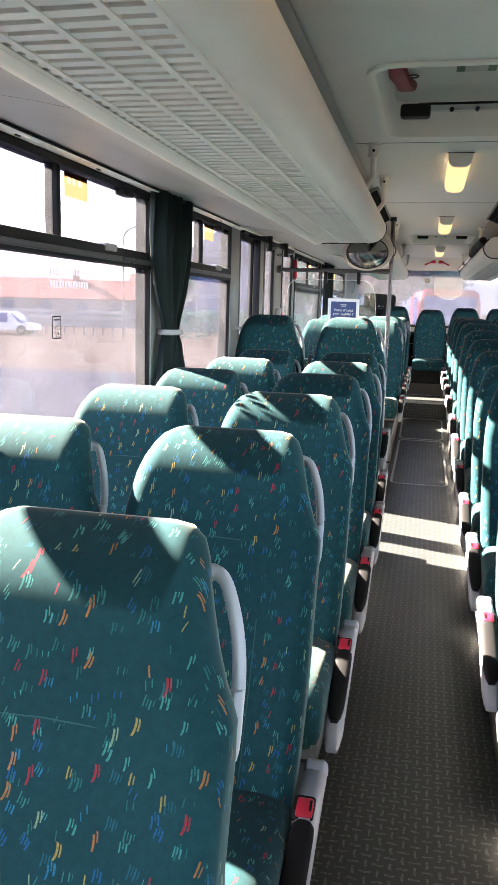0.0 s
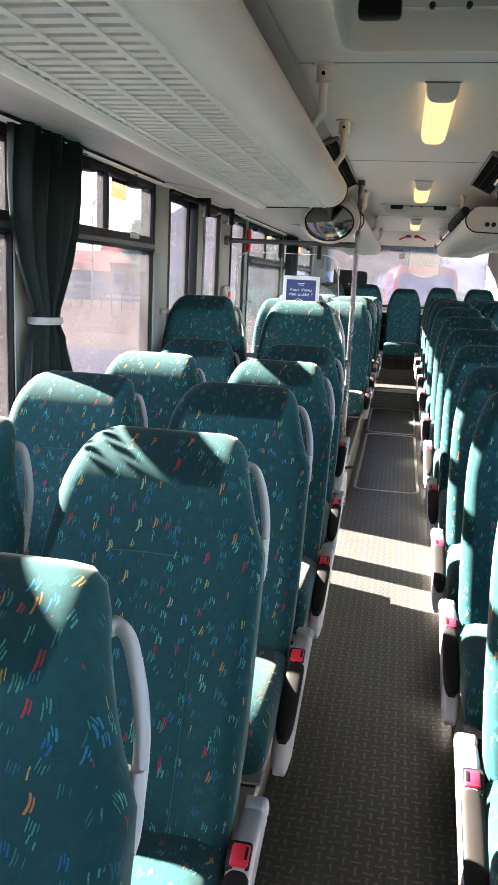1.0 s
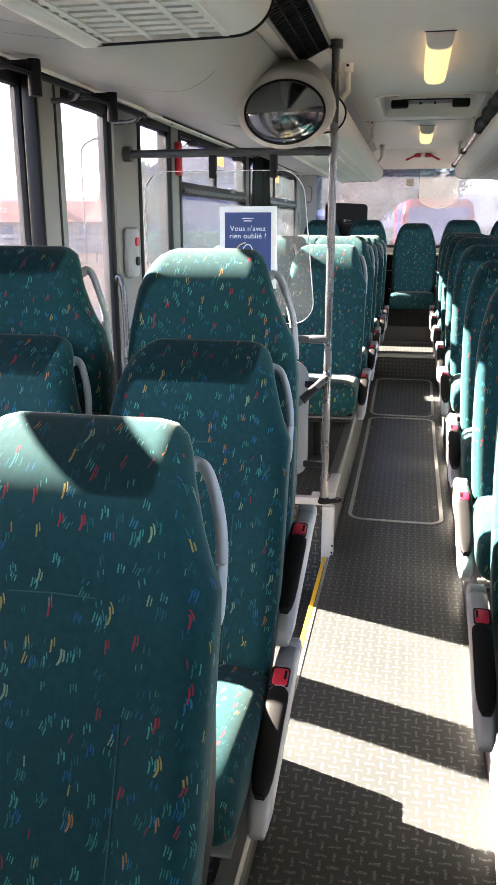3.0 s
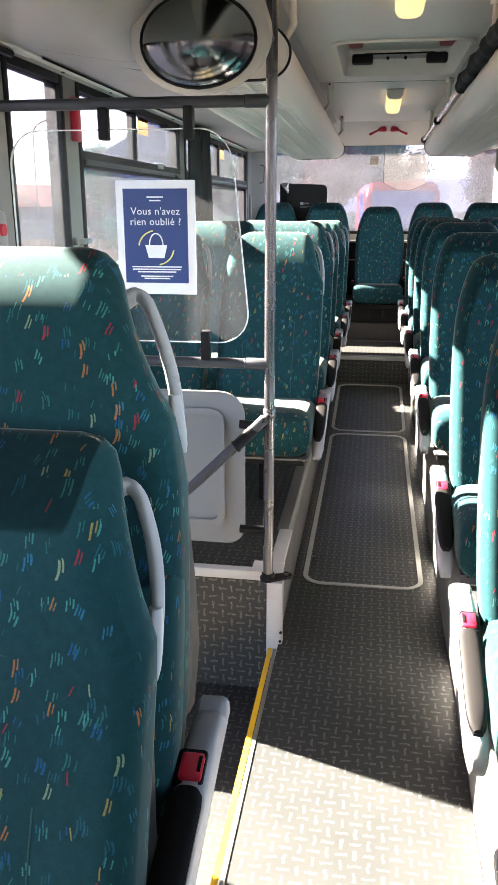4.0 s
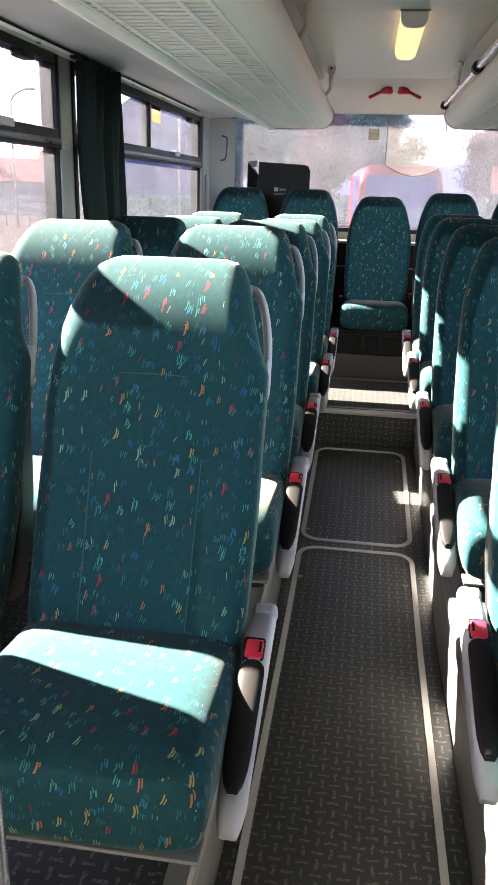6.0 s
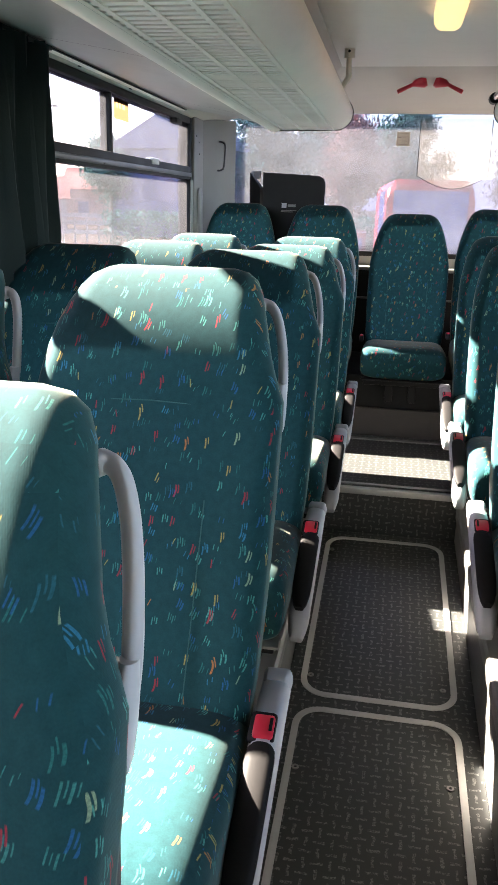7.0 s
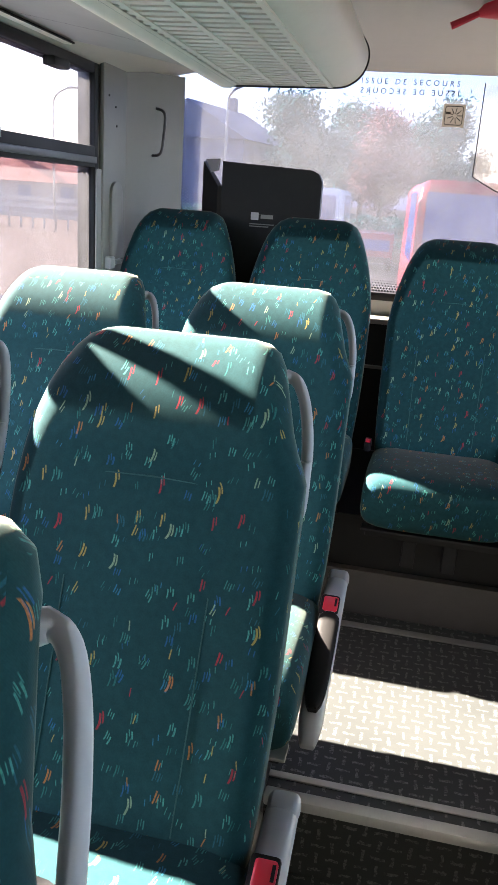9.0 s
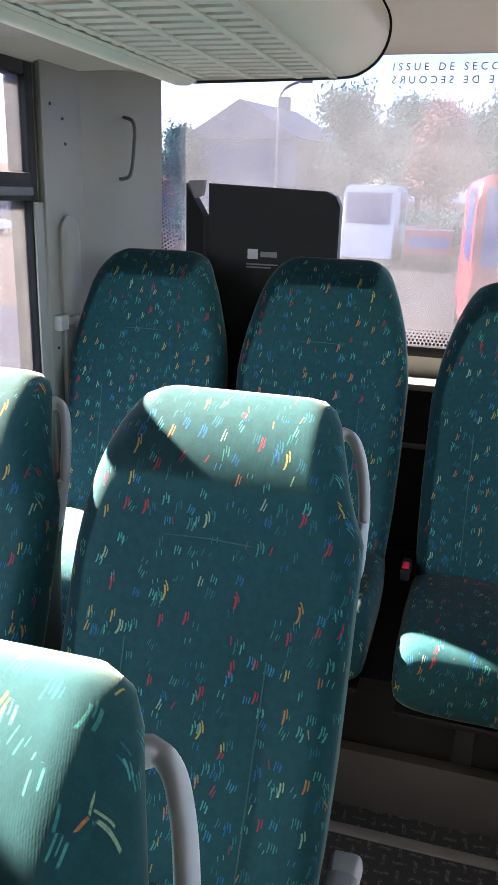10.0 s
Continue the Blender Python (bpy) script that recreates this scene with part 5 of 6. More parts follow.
diag = part("slanted_rail", tube(bmesh.new(), [(PX - 0.01, PY - 0.03, 0.845), (-0.52, PY - 0.10, 0.65), (-1.12, PY - 0.26, 0.10)], 0.0165, 14), GREYTUBE, bars)
part("slanted_sleeve", tube(bmesh.new(), [(PX - 0.028, PY - 0.034, 0.828), (PX - 0.05, PY - 0.043, 0.806), (-0.398, PY - 0.062, 0.764), (-0.400, PY - 0.063, 0.762), (-0.404, PY - 0.064, 0.759)], [0.015, 0.0185, 0.0185, 0.021, 0.0205], 14), RUBBER, diag)
part("joint", tube(bmesh.new(), [(PX - 0.045, PY - 0.041, 0.812), (PX - 0.02, PY - 0.034, 0.836), (PX - 0.002, PY - 0.030, 0.852), (PX + 0.004, PY - 0.029, 0.858)], [0.012, 0.016, 0.016, 0.008], 12, 0.7), RUBBER, diag, "dark forked rail end")
part("joint_bolt", tube(bmesh.new(), [(PX - 0.006, PY - 0.036, 0.848), (PX - 0.006, PY - 0.049, 0.848)], 0.008, 10), STEEL, diag)
part("joint_collar", tube(bmesh.new(), [(PX, PY, 0.838), (PX, PY, 0.842), (PX, PY, 0.868), (PX, PY, 0.872)], [0.0165, 0.0195, 0.0195, 0.0165], 14), STEEL, diag)
for z in (0.815, 0.455):
    part("panel_clamp", tube(bmesh.new(), [(PX, PY, z), (-0.40, PY + 0.005, z)], 0.0145, 10), BLACK, bars, "black panel clamp")

screen = thing("glass_screen", "clear glass screen with rounded corners behind the door well", "glass screen")
lean_in = lambda a, b: a - 0.062 * (a + 0.37) / 0.74 * (b + 0.31) / 0.62
ol = [(-0.73 + lean_in(a, b), PY - 0.003, 1.385 + b) for a, b in rounded(0.735, 0.62, 0.10, 8)]
part("pane", plate(bmesh.new(), ol, Vector((0, 0.006, 0))), SCREEN, screen).visible_shadow = False
rim_o = [(-0.73 + lean_in(a, b), PY - 0.004, 1.385 + b) for a, b in rounded(0.737, 0.622, 0.10, 8)]
rim_i = [(-0.73 + lean_in(a, b), PY - 0.004, 1.385 + b) for a, b in rounded(0.731, 0.616, 0.098, 8)]
part("polished_edge", band(bmesh.new(), rim_o, rim_i, Vector((0, 0.008, 0))), SIGN_WHITE, screen, "bright polished glass edge")

guard = thing("guard_panel", "pale grey moulded guard panel with a raised frame", "guard panel")
cham = [(-1.14, 0.40)] + [(-0.445 + 0.06 * math.cos(radians(a)), 0.46 + 0.06 * math.sin(radians(a))) for a in range(-90, 1, 15)] + [(-0.465 + 0.08 * math.cos(radians(a)), 0.838 + 0.08 * math.sin(radians(a))) for a in range(0, 91, 15)] + [(-1.14, 0.918)]
part("sheet", plate(bmesh.new(), [(x, PY + 0.006, z) for x, z in cham], Vector((0, 0.012, 0))), GUARD, guard)
gc = (-0.80, 0.665)
for (g0, r0), (g1, r1), th in (((0.0, 0.045), (-0.040, 0.028), 0.012),):
    o = [(gc[0] + a, PY + 0.005, gc[1] + b) for a, b in rounded(0.70 + g0, 0.40 + g0, r0, 6)]
    i = [(gc[0] + a, PY + 0.005, gc[1] + b) for a, b in rounded(0.70 + g1, 0.40 + g1, r1, 6)]
    part("raised_frame", band(bmesh.new(), o, i, Vector((0, -th, 0))), GUARD, guard)

poster = thing("poster", "blue French lost property poster in a white frame on the glass", "poster")
px, pz = -0.650, 1.388
part("white_frame", boxes((px - 0.121, px + 0.121, PY - 0.012, PY - 0.0035, pz - 0.166, pz + 0.166), bevel=0.002), SIGN_WHITE, poster)
part("sheet", boxes((px - 0.098, px + 0.098, PY - 0.0135, PY - 0.0122, pz - 0.132, pz + 0.142)), SIGN_BLUE, poster)
up = lambda x, z: pose(px + x, PY - 0.0145, pz + z, 90, 0, 0)
lettering("line", "Vous n'avez", 0.030, SIGN_WHITE, poster, up(0, 0.077), 1.05)
lettering("line", "rien oublié ?", 0.030, SIGN_WHITE, poster, up(0, 0.047), 1.05)
for k, (zz, ln) in enumerate(((0.118, 0.05), (0.108, 0.035), (-0.084, 0.155), (-0.0915, 0.15), (-0.099, 0.12), (-0.112, 0.10), (-0.1185, 0.08))):
    part("small_print", boxes((px - ln / 2, px + ln / 2, PY - 0.0145, PY - 0.0137, pz + zz - 0.0019, pz + zz + 0.0019)), SIGN_WHITE, poster)
part("basket", plate(bmesh.new(), [(px + a, PY - 0.0145, pz + b) for a, b in ((-0.034, -0.02), (0.034, -0.02), (0.024, -0.058), (-0.024, -0.058))], Vector((0, 0.0008, 0))), SIGN_WHITE, poster, "white basket drawing")
part("basket_handle", tube(bmesh.new(), [(px + 0.021 * math.cos(math.pi * k / 10), PY - 0.0142, pz - 0.02 + 0.034 * math.sin(math.pi * k / 10)) for k in range(11)], 0.002, 6), SIGN_WHITE, poster)
for a0 in (100, 280):
    part("arc", tube(bmesh.new(), [(px + 0.054 * math.cos(radians(a0 + 8 * k)), PY - 0.0142, pz - 0.028 + 0.05 * math.sin(radians(a0 + 8 * k))) for k in range(10)], 0.0024, 6), MARK_YELLOW, poster, "yellow arc")

mirror = thing("dome_mirror", "convex oval mirror below the cove beside the pole", "mirror")
c = Vector((-0.476, 6.10, 1.890))
rings = [[(c.x + 0.150 * q * math.cos(a), c.y - d, c.z + 0.110 * q * math.sin(a)) for a in (2 * math.pi * k / 32 for k in range(32))] for q, d in ((1.0, 0.0), (0.93, 0.016), (0.8, 0.032), (0.6, 0.046), (0.4, 0.055), (0.2, 0.060), (0.05, 0.0615))]
part("glass", loft(bmesh.new(), rings), MIRROR, mirror, "convex mirror glass", angle=80)
part("rim", tube(bmesh.new(), [(c.x + 0.153 * math.cos(2 * math.pi * k / 32), c.y + 0.002, c.z + 0.113 * math.sin(2 * math.pi * k / 32)) for k in range(33)], 0.0035, 8), BLACK, mirror)
dome = [[(c.x + 0.165 * q * math.cos(a), c.y + 0.006 + d, c.z + 0.01 + 0.125 * q * math.sin(a) + up_) for a in (2 * math.pi * k / 32 for k in range(32))] for q, d, up_ in ((1.0, 0.0, 0), (1.12, 0.008, 0.0), (1.15, 0.04, 0.01), (1.05, 0.10, 0.05), (0.85, 0.17, 0.10), (0.6, 0.24, 0.15))]
part("housing", loft(bmesh.new(), dome), PANEL, mirror, "grey moulded mirror housing")
part("bracket", tube(bmesh.new(), [(c.x + 0.15, c.y + 0.03, c.z + 0.03), (PX, PY, 1.92)], 0.012, 8), GREYTUBE, mirror)


# ---- rear window and what stands round it ----
rw = thing("window_20", "rear emergency window with a dotted black border", "window", kind="structure")
part("pane", boxes((RW[0], RW[1], REAR + 0.02, REAR + 0.026, RW[2], RW[3])), REARGLASS, rw).visible_shadow = False
fr = bmesh.new()
for a, b, c_, d in ((RW[0], RW[0] + 0.02, RW[2], RW[3]), (RW[1] - 0.02, RW[1], RW[2], RW[3]), (RW[0] + 0.02, RW[1] - 0.02, RW[2], RW[2] + 0.03)):
    box(fr, a, b, REAR - 0.004, REAR + 0.03, c_, d, 0.004)
part("window_frame", fr, RUBBER, rw)
part("head_trim", boxes((RW[0] + 0.02, RW[1] - 0.02, REAR - 0.004, REAR + 0.03, RW[3] - 0.006, RW[3] + 0.004), bevel=0.002), PANEL, rw)
dots = bmesh.new()
for row in range(5):
    r = 0.0042 - 0.0006 * row
    for k in range(int(2.0 / 0.011)):
        x = RW[0] + 0.022 + 0.011 * k + 0.0055 * (row % 2)
        z = RW[2] + 0.035 + 0.0095 * row
        dots.faces.new([dots.verts.new((x + r * math.cos(a * 1.0472), REAR + 0.019, z + r * math.sin(a * 1.0472))) for a in range(6)])
    for k in range(int(0.70 / 0.011)):
        z = RW[2] + 0.04 + 0.011 * k + 0.0055 * (row % 2)
        x = -1.078 + (1.91 - z) * 0.10 + 0.0095 * row
        dots.faces.new([dots.verts.new((x + r * math.cos(a * 1.0472), REAR + 0.0188, z + r * math.sin(a * 1.0472))) for a in range(6)])
for row in range(2):
    for k in range(26):
        x, z, r = RW[0] + 0.03 + 0.011 * k, RW[3] - 0.02 - 0.0095 * row, 0.0038
        dots.faces.new([dots.verts.new((x + r * math.cos(a * 1.0472), REAR + 0.0186, z + r * math.sin(a * 1.0472))) for a in range(6)])
tagged(part("dotted_border", dots, INK, rw), kind="stuff")
lettering("writing", "ISSUE DE SECOURS", 0.0265, WRITING, rw, pose(-0.202, REAR + 0.0185, 1.992, 90, 0, 0), 1.62)
lettering("writing", "ISSUE DE SECOURS", 0.0265, WRITING, rw, pose(-0.202, REAR + 0.0185, 1.960, 90, 0, 0) @ Matrix.Diagonal((-1, 1, 1, 1)), 1.62)
pic = thing("rear_pictogram", "square break glass pictogram on the rear window", "notice")
bm = bmesh.new()
qx, qz = -0.038, 1.890
band(bm, [(qx + a, REAR + 0.018, qz + b) for a, b in rounded(0.064, 0.064, 0.007, 2)], [(qx + a, REAR + 0.018, qz + b) for a, b in rounded(0.058, 0.058, 0.005, 2)], Vector((0, 0.001, 0)))
for k in range(9):
    a = k * 0.698
    tube(bm, [(qx + 0.004 + 0.007 * math.cos(a), REAR + 0.018, qz + 0.007 * math.sin(a)), (qx + 0.004 + 0.027 * math.cos(a), REAR + 0.018, qz + 0.027 * math.sin(a))], 0.0016, 5)
box(bm, qx - 0.028, qx - 0.012, REAR + 0.0175, REAR + 0.0185, qz + 0.004, qz + 0.012)
part("drawing", bm, INK, pic)
part("plate", boxes((qx - 0.038, qx + 0.038, REAR + 0.0192, REAR + 0.0198, qz - 0.038, qz + 0.038)), NOTICE, pic, "translucent grey plate")
lens = thing("wide_view_lens", "clear flat lens sheet with a curved foot on the rear window", "lens sheet")
lx0, lx1, lz0, lz1 = 0.055, 0.455, 1.620, 1.998
out = [(lx0, lz1), (lx0, lz0 + 0.07)] + [(lx0 + (lx1 - lx0) * k / 10, lz0 + 0.07 - 0.07 * math.sin(math.pi * k / 10)) for k in range(1, 10)] + [(lx1, lz0 + 0.07), (lx1, lz1)]
part("sheet", plate(bmesh.new(), [(x, REAR + 0.012, z) for x, z in out], Vector((0, 0.002, 0))), LENS, lens).visible_shadow = False
part("sheet_edge", tube(bmesh.new(), [(x, REAR + 0.012, z) for x, z in out], 0.0022, 5), INK, lens, "thin dark edge")

cab = thing("black_cabinet", "black folded cabinet panel behind the rear seats", "cabinet")
top = [(-0.818, 0.80), (-0.458, 0.80), (-0.458, 1.635), (-0.470, 1.660), (-0.496, 1.672), (-0.818, 1.685)]
part("door", plate(bmesh.new(), [(x, 11.565, z) for x, z in top], Vector((0, 0.04, 0))), BLACK, cab)
part("side_leaf", loft(bmesh.new(), [[(-0.903, 11.6250, 0.80), (-0.828, 11.5550, 0.80), (-0.818, 11.5700, 0.80), (-0.893, 11.6400, 0.80)], [(-0.906, 11.6250, 1.685), (-0.830, 11.5550, 1.60), (-0.818, 11.5700, 1.60), (-0.896, 11.6400, 1.685)]]), BLACK, cab)
part("flap", plate(bmesh.new(), [(-0.890, 11.6000, 1.690), (-0.830, 11.5650, 1.692), (-0.836, 11.5620, 1.652), (-0.863, 11.5770, 1.645)], Vector((0.004, 0.006, 0.001))), SHELL, cab, "pale folded flap")
part("mark", boxes((-0.704, -0.676, 11.5625, 11.5645, 1.492, 1.518)), SHELL, cab, "small pale mark")
for k, z in enumerate((1.478, 1.470)):
    part("small_print", boxes((-0.708, -0.618 - 0.02 * k, 11.5632, 11.5645, z - 0.0018, z + 0.0018)), KICK, cab)
part("mark_word", boxes((-0.668, -0.623, 11.5632, 11.5645, 1.498, 1.512)), KICK, cab)

# corner lining beside the rear window
corner = thing("corner_lining", "grey moulded corner lining with grip recess and screws", "lining", kind="structure")
part("side_panel", boxes((XL + 0.001, XL + 0.02, 11.30, 11.74, 0.9, 1.97), bevel=0.006), CORNER, corner)
part("rear_post", loft(bmesh.new(), [[(XL + 0.02, 11.50, z), (XL + 0.07, 11.60, z), (XL + 0.17, 11.70, z), (-1.09 + (1.91 - z) * 0.10, REAR - 0.002, z), (XL + 0.02, REAR - 0.002, z)] for z in (0.95, 1.97)]), CORNER, corner)
part("grip_recess", loft(bmesh.new(), [[(XL + 0.021 + q, 11.40 + a * g, 1.30 + b * g) for a, b in rounded(0.10, 0.58, 0.045, 5)] for q, g in ((0.0, 1.0), (0.010, 1.0), (0.014, 0.93))]), CORNER, corner)
part("hook", tube(bmesh.new(), spline([(XL + 0.09, 11.62, 1.852), (XL + 0.125, 11.61, 1.835), (XL + 0.125, 11.605, 1.76), (XL + 0.12, 11.59, 1.70), (XL + 0.085, 11.60, 1.69)], 4), 0.0055, 8), GREYTUBE, corner, "small grey grip")
part("latch", boxes((XL + 0.02, XL + 0.045, 11.31, 11.35, 1.30, 1.34), (XL + 0.022, XL + 0.05, 11.35, 11.45, 1.312, 1.330), bevel=0.004), HANDLE, corner, "pale latch")
me = None
for y, z in ((11.34, 1.86), (11.40, 1.83), (11.41, 1.77), (11.52, 1.86), (11.33, 1.25), (11.50, 1.15)):
    m = Matrix.Translation((XL + 0.021, y, z))
    if me is None:
        me = part("screw", tube(bmesh.new(), [(-0.002, 0, 0), (0.0015, 0, 0)], 0.004, 8), BLACK, corner, at=m).data
    else:
        again("screw", me, corner, m)
cr = thing("corner_lining", "grey moulded corner lining beside the rear window", "lining", kind="structure")
part("rear_post", loft(bmesh.new(), [[(XR - 0.02, 11.50, z), (XR - 0.07, 11.60, z), (XR - 0.17, 11.70, z), (RW[1] - 0.012, REAR - 0.002, z), (XR - 0.02, REAR - 0.002, z)] for z in (0.95, 1.97)]), CORNER, cr)

# pair of red hammers on the bulkhead
ham = thing("emergency_hammers", "pair of red emergency hammers above the rear window", "emergency hammer")
for s in (-1, 1):
    m = pose(0.075 + s * 0.082, 11.27, 2.105, -13, s * 16, 0)
    part("handle", tube(bmesh.new(), [(s * 0.085, -0.016, -0.012), (s * 0.0, -0.016, 0.002)], [0.011, 0.009], 8), RED, ham, at=m)
    part("head", tube(bmesh.new(), [(s * 0.005, -0.016, 0.0), (-s * 0.045, -0.018, 0.006), (-s * 0.062, -0.018, 0.008)], [0.012, 0.044, 0.040], 12, 0.8), RED, ham, at=m)


# ---- outside ----
solid("ground", boxes((-700, 700, -700, 700, -1.05, -0.95)), GROUND, "pale dusty concrete yard", "ground", kind="structure")
solid("road", boxes((-90, -1.9, -60, 25, -0.9497, -0.945)), BLUEROAD, "bluish wet asphalt lane beside the coach", "road", kind="structure")


def building(x, y, w, d, h, rz, wall, roof, label, storeys=2):
    t = thing("house", label, "house", "houses round the yard", at=pose(x, y, -0.95, 0, 0, rz))
    wl = part("wall", boxes((-w / 2, w / 2, -d / 2, d / 2, 0, h)), wall, t)
    bm = bmesh.new()
    o = 0.35
    loft(bm, [[(-w / 2 - o, yy, zz) for yy, zz in ((-d / 2 - o, h - 0.1), (0, h + d * 0.28), (d / 2 + o, h - 0.1))], [(w / 2 + o, yy, zz) for yy, zz in ((-d / 2 - o, h - 0.1), (0, h + d * 0.28), (d / 2 + o, h - 0.1))]])
    part("roof", bm, roof, t)
    n = max(2, int(w / 3))
    for f in range(storeys):
        for k in range(n):
            cx = -w / 2 + w * (k + 0.5) / n
            for yy in (-d / 2, d / 2):
                wn = part("window", boxes((cx - 0.55, cx + 0.55, yy - 0.04, yy + 0.04, 0.9 + f * 2.8, 2.2 + f * 2.8)), WALL_A, t)
                part("pane", boxes((cx - 0.48, cx + 0.48, yy - 0.055, yy + 0.055, 0.97 + f * 2.8, 2.13 + f * 2.8)), SLATE, wn)
    part("chimney", boxes((w * 0.25, w * 0.25 + 0.6, -0.3, 0.3, h, h + d * 0.28 + 0.8)), roof, t)
    return t


building(-37, 66, 22, 6, 2.5, 25, WALL_A, TILE, "long low cream house with a red tiled roof", 1)
building(-27, 86, 11, 7, 3.4, 12, WALL_B, TILE, "ochre house with a red tiled roof", 1)
building(-38, -14, 20, 10, 4.0, 90, WALL_A, SLATE, "low pale workshop with a slate roof", 1)
building(-15, 65, 8, 8, 5.9, 78, WALL_C, SLATE, "grey house with a dark slate roof")
building(13, 64, 9, 6, 2.6, -8, WALL_A, TILE, "cream house with an orange tiled roof", 1)
building(-60, 75, 22, 10, 6.0, 60, WALL_A, TILE, "long pale house behind the yard")


def tree(x, y, h, seed, leaf, label, bare=False):
    rnd = random.Random(seed)
    t = thing("tree", label, "tree", "trees round the yard", at=pose(x, y, -0.95))
    bm = bmesh.new()
    tube(bm, [(0, 0, 0), (0.1, 0.05, h * 0.3), (0.0, 0.1, h * 0.6), (0.15, 0, h * 0.92)], [h * 0.030, h * 0.022, h * 0.014, h * 0.004], 8)
    tips = []
    for k in range(11):
        z = h * (0.28 + 0.055 * k)
        a = rnd.uniform(0, 6.28)
        ln = h * rnd.uniform(0.18, 0.34) * (1 - 0.05 * k)
        p1 = (0.5 * ln * math.cos(a), 0.5 * ln * math.sin(a), z + 0.30 * ln)
        p2 = (ln * math.cos(a), ln * math.sin(a), z + 0.75 * ln)
        tube(bm, [(0.05, 0.05, z), p1, p2], [h * 0.010, h * 0.006, h * 0.002], 6)
        tips += [Vector(p1), Vector(p2)]
        if bare:
            for j in range(8):
                b = Vector((rnd.uniform(-1, 1), rnd.uniform(-1, 1), rnd.uniform(0, 1.2))) * h * 0.1
                tube(bm, [Vector(p1).lerp(Vector(p2), j / 8), Vector(p2).lerp(Vector(p1), 0.3) + b], [h * 0.003, h * 0.001], 4)
    part("trunk", bm, BARK, t)
    tips.append(Vector((0.1, 0, h * 0.92)))
    if not bare:
        vs, fs = [], []
        for k in range(12000):
            c0 = tips[k % len(tips)] + Vector((rnd.gauss(0, 1), rnd.gauss(0, 1), rnd.gauss(0, 0.9))) * h * 0.065
            s = h * rnd.uniform(0.012, 0.024)
            u = Vector((rnd.gauss(0, 1), rnd.gauss(0, 1), rnd.gauss(0, 1))).normalized()
            v = u.orthogonal().normalized()
            i = len(vs)
            vs += [c0 - u * s, c0 + v * s * 0.5, c0 + u * s, c0 - v * s * 0.5]
            fs.append((i, i + 1, i + 2, i + 3))
        me = bpy.data.meshes.new("crown")
        me.from_pydata([tuple(v) for v in vs], [], fs)
        me.materials.append(leaf)
        ob = new("crown", me)
        ob.parent = t
    return t


tree(-8.5, 62, 8.6, 3, LEAF_A, "tall green tree behind the yard")
tree(-3.4, 66, 8.2, 4, LEAF_B, "broad reddish tree behind the yard")
tree(-5.6, 76, 9.5, 9, LEAF_A, "leafy green tree behind the yard")
tree(0.6, 70, 9.3, 6, LEAF_A, "tall dark green tree behind the yard")
tree(9, 70, 7.5, 5, LEAF_B, "reddish brown tree behind the yard")
tree(21, 84, 9, 7, LEAF_B, "bare winter tree behind the yard", True)
tree(-20, 62, 6.5, 8, LEAF_A, "green tree by the road")
tree(-34, 3, 6, 12, LEAF_B, "bare tree by the workshop", True)


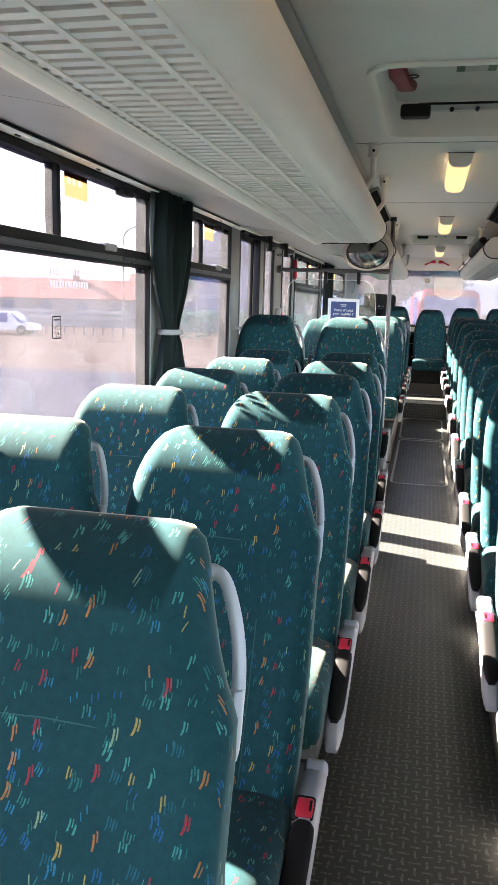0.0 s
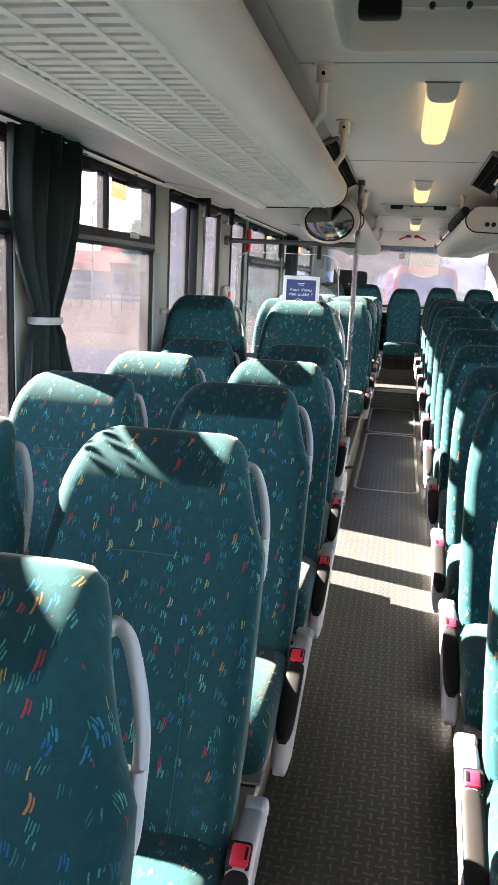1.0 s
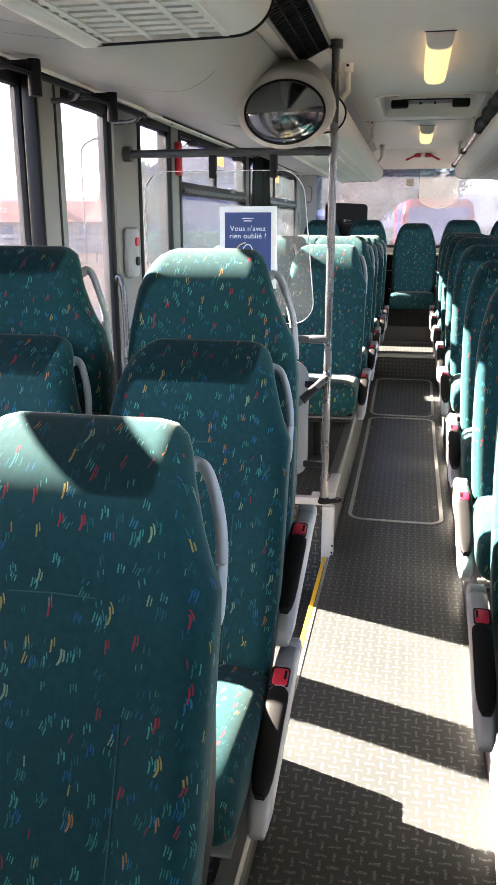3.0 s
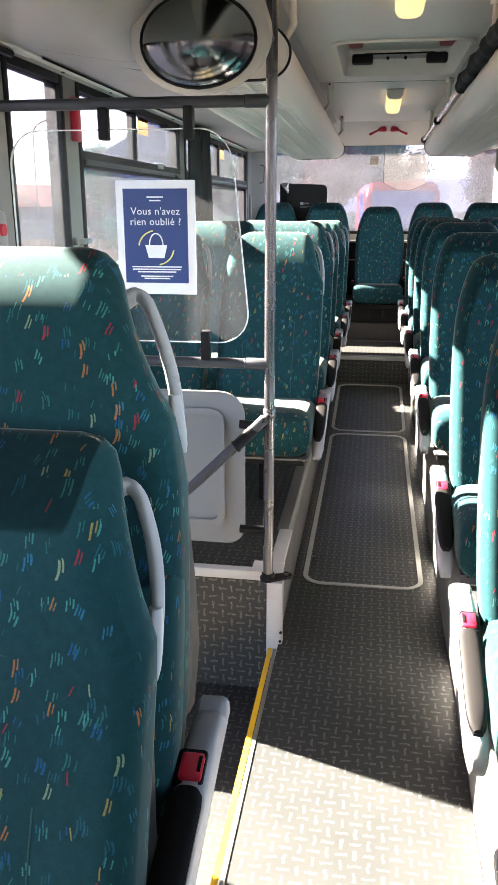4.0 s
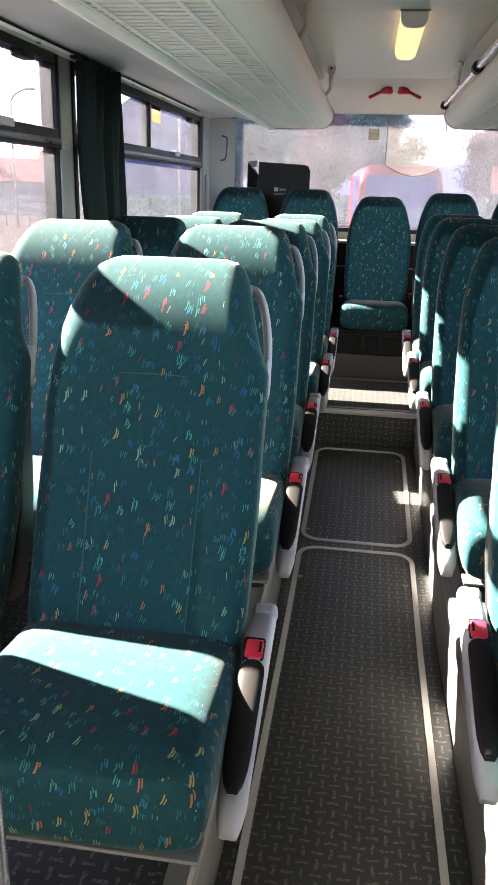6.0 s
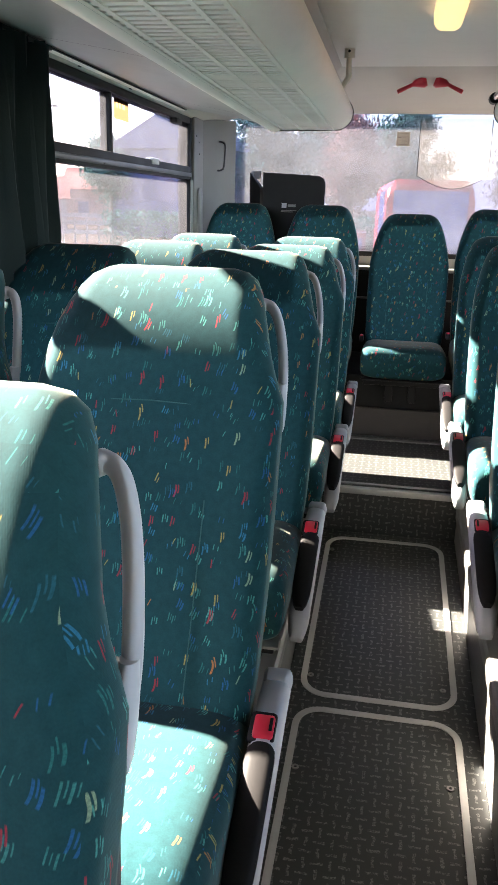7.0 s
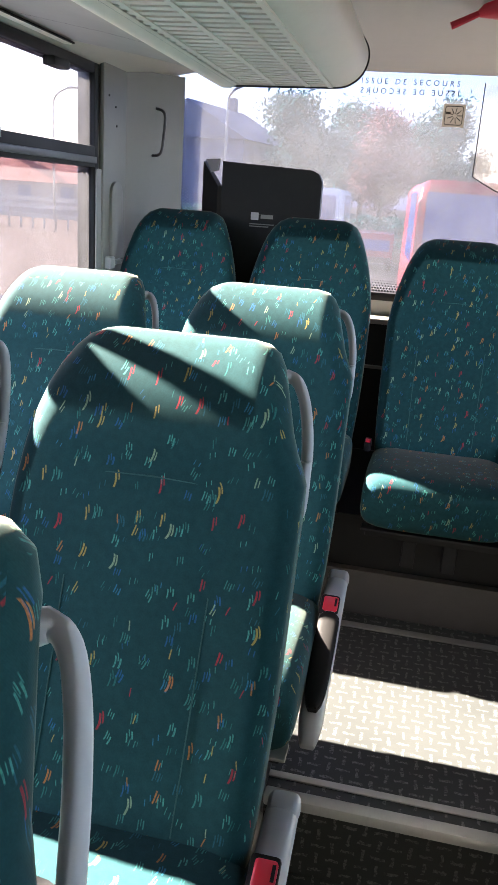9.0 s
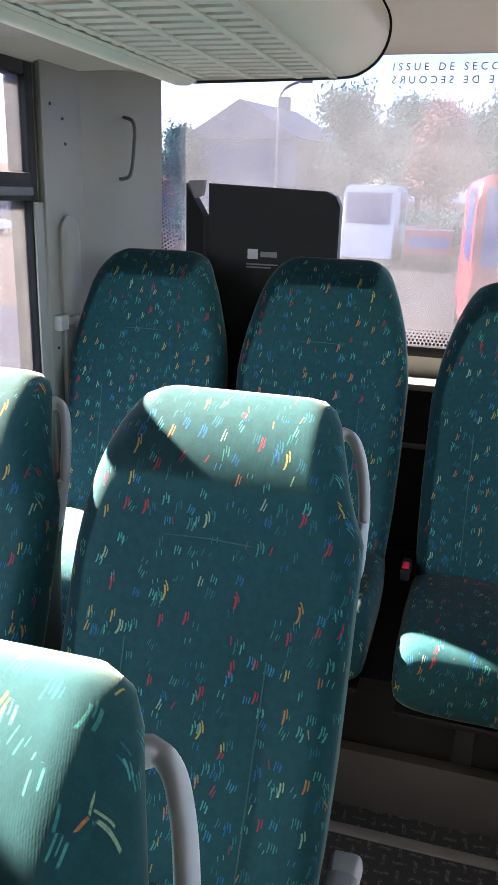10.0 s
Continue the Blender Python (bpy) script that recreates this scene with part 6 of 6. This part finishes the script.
def vehicle(x, y, rz, ln, w, h, hood, paint, label, name):
    """Body with glasshouse, windows, lamps and four wheels; length along its own x."""
    t = thing(name, label, "vehicle", "parked vehicles", at=pose(x, y, -0.95, 0, 0, rz))
    hh = h * 0.52 if hood else h * 0.5
    side = [(-ln / 2, 0.32), (-ln / 2, hh * 0.9), (-ln / 2 + 0.05, hh)]
    if hood:
        side += [(-ln / 2 + 0.25, h * 0.97), (-ln / 2 + 0.5, h), (ln * 0.12, h), (ln * 0.27, hh + 0.04), (ln / 2 - 0.12, hh * 0.85), (ln / 2, hh * 0.6), (ln / 2, 0.32)]
    else:
        side += [(-ln / 2 + 0.1, h * 0.93), (-ln / 2 + 0.25, h), (ln / 2 - 0.35, h), (ln / 2 - 0.1, hh * 1.05), (ln / 2, hh * 0.9), (ln / 2, 0.32)]
    bm = bmesh.new()
    loft(bm, [[(a, s * w / 2 * q, 0.32 + (b - 0.32) * (1 if abs(s) < 1 else 0.985)) for a, b in side] for s, q in ((-1, 0.96), (-0.96, 1.03), (0.96, 1.03), (1, 0.96))]) if hood else loft(bm, [[(a, s * w / 2, 0.32 + (b - 0.32) * q) for a, b in side] for s, q in ((-1, 0.90), (-0.98, 0.935), (-0.92, 0.97), (-0.78, 1.0), (0.78, 1.0), (0.92, 0.97), (0.98, 0.935), (1, 0.90))])
    part("body", bm, paint, t)
    z0, z1 = hh * 1.03, h * 0.93
    for s in (-1, 1):
        part("side_window", boxes((-ln * 0.36, ln * 0.10, s * w / 2 * 0.995 - 0.012, s * w / 2 * 0.995 + 0.012, z0, z1)), BLUEGLASS, t)
    part("rear_window", loft(bmesh.new(), [[(-ln / 2 + 0.02 - 0.03, yy, z0), (-ln / 2 + 0.26 - 0.06 * (not hood) * 3, yy, z1), (-ln / 2 + 0.30, yy, z1), (-ln / 2 + 0.06, yy, z0)] for yy in (-w * 0.42, w * 0.42)]), BLUEGLASS, t)
    part("windscreen", loft(bmesh.new(), [[(ln * 0.29, yy, z0), (ln * 0.13, yy, z1), (ln * 0.16, yy, z1), (ln * 0.33, yy, z0)] for yy in (-w * 0.42, w * 0.42)]) if hood else boxes((ln / 2 - 0.32, ln / 2 - 0.06, -w * 0.42, w * 0.42, z0 + 0.05, z1 - 0.05)), BLUEGLASS, t)
    for s in (-1, 1):
        part("lamp", boxes((-ln / 2 - 0.03, -ln / 2 + 0.03, s * w * 0.44 - 0.08, s * w * 0.44 + 0.08, hh * 0.75, hh * 1.05), bevel=0.02), RED, t)
        for a in (-ln * 0.31, ln * 0.31):
            wh = part("wheel", tube(bmesh.new(), [(a, s * w * 0.40, 0.32), (a, s * w * 0.505, 0.32)], 0.32, 18), RUBBER, t)
            part("rim", tube(bmesh.new(), [(a, s * w * 0.50, 0.32), (a, s * w * 0.515, 0.32)], 0.19, 14), STEEL, wh)
    part("bumper", boxes((-ln / 2 - 0.06, -ln / 2 + 0.05, -w * 0.47, w * 0.47, 0.33, 0.55), bevel=0.03), BLACK, t)


vehicle(0.45, 25.5, 90 + 4, 4.6, 1.72, 2.98, False, CAR_RED, "red van parked behind the coach", "van")
vehicle(-4.35, 42.3, -90, 4.8, 1.95, 2.95, False, CAR_WHITE, "white van parked behind the coach", "van")
vehicle(-2.2, 42.0, 94, 4.1, 1.75, 1.45, True, CAR_RED, "red car parked behind the coach", "car")
vehicle(5.6, 27.0, 175, 4.3, 1.75, 1.5, True, CAR_WHITE, "white car parked across the yard", "car")
vehicle(-27.0, 47.5, 8, 4.2, 1.75, 1.5, True, CAR_WHITE, "parked car across the road", "car")

fence = thing("fence", "long grey fence across the road", "fence")
for k in range(30):
    part("post", boxes((-36 + 0.7 * k, -35.92 + 0.7 * k, 49.96, 50.04, -0.95, 0.45)), PILLAR, fence)
for z in (-0.4, 0.1, 0.5):
    part("rail", boxes((-36, -15.6, 49.98, 50.02, z, z + 0.22)), PILLAR, fence)
for x, y in ((-19, 48), (-9, 44), (5.5, 40)):
    lp = thing("street_lamp", "tall grey street lamp by the yard", "street lamp", "street lamps", at=pose(x, y, -0.95))
    part("mast", tube(bmesh.new(), spline([(0, 0, 0), (0, 0, 5.5), (0.15, 0, 6.6), (0.9, 0, 7.0)], 4), 0.06, 8), STEEL, lp)
    part("head", boxes((0.8, 1.4, -0.12, 0.12, 6.93, 7.05), bevel=0.03), KICK, lp)
rnd = random.Random(5)
me = bpy.data.meshes.new("hedge")
vs, fs = [], []
for k in range(9000):
    c0 = Vector((rnd.uniform(-16, 18), 50 + rnd.uniform(-0.7, 0.7), -0.95 + 1.9 * rnd.random() ** 0.7))
    u = Vector((rnd.gauss(0, 1), rnd.gauss(0, 1), rnd.gauss(0, 1))).normalized() * rnd.uniform(0.06, 0.15)
    v = u.orthogonal().normalized() * 0.06
    i = len(vs)
    vs += [tuple(c0 - u), tuple(c0 + v), tuple(c0 + u), tuple(c0 - v)]
    fs.append((i, i + 1, i + 2, i + 3))
me.from_pydata(vs, [], fs)
me.materials.append(LEAF_A)
tagged(new("hedge", me), "long clipped green hedge behind the yard", "hedge", kind="stuff")


# far hills along the horizon
rnd = random.Random(11)
ridge = bmesh.new()
rings = []
for k in range(61):
    a = radians(-75 + 2.5 * k)
    h = 13 + 7 * math.sin(k * 0.43) + 4 * math.sin(k * 1.1 + 1) + rnd.uniform(0, 2.5)
    rings.append([(r * math.sin(a), r * math.cos(a), z) for r, z in ((400, -1.0), (450, h * 0.7), (500, h), (560, -1.0))])
loft(ridge, rings, closed=False, caps=False)
solid("hill", ridge, HILL, "far pale blue hills on the horizon", "hill", kind="structure", angle=80)
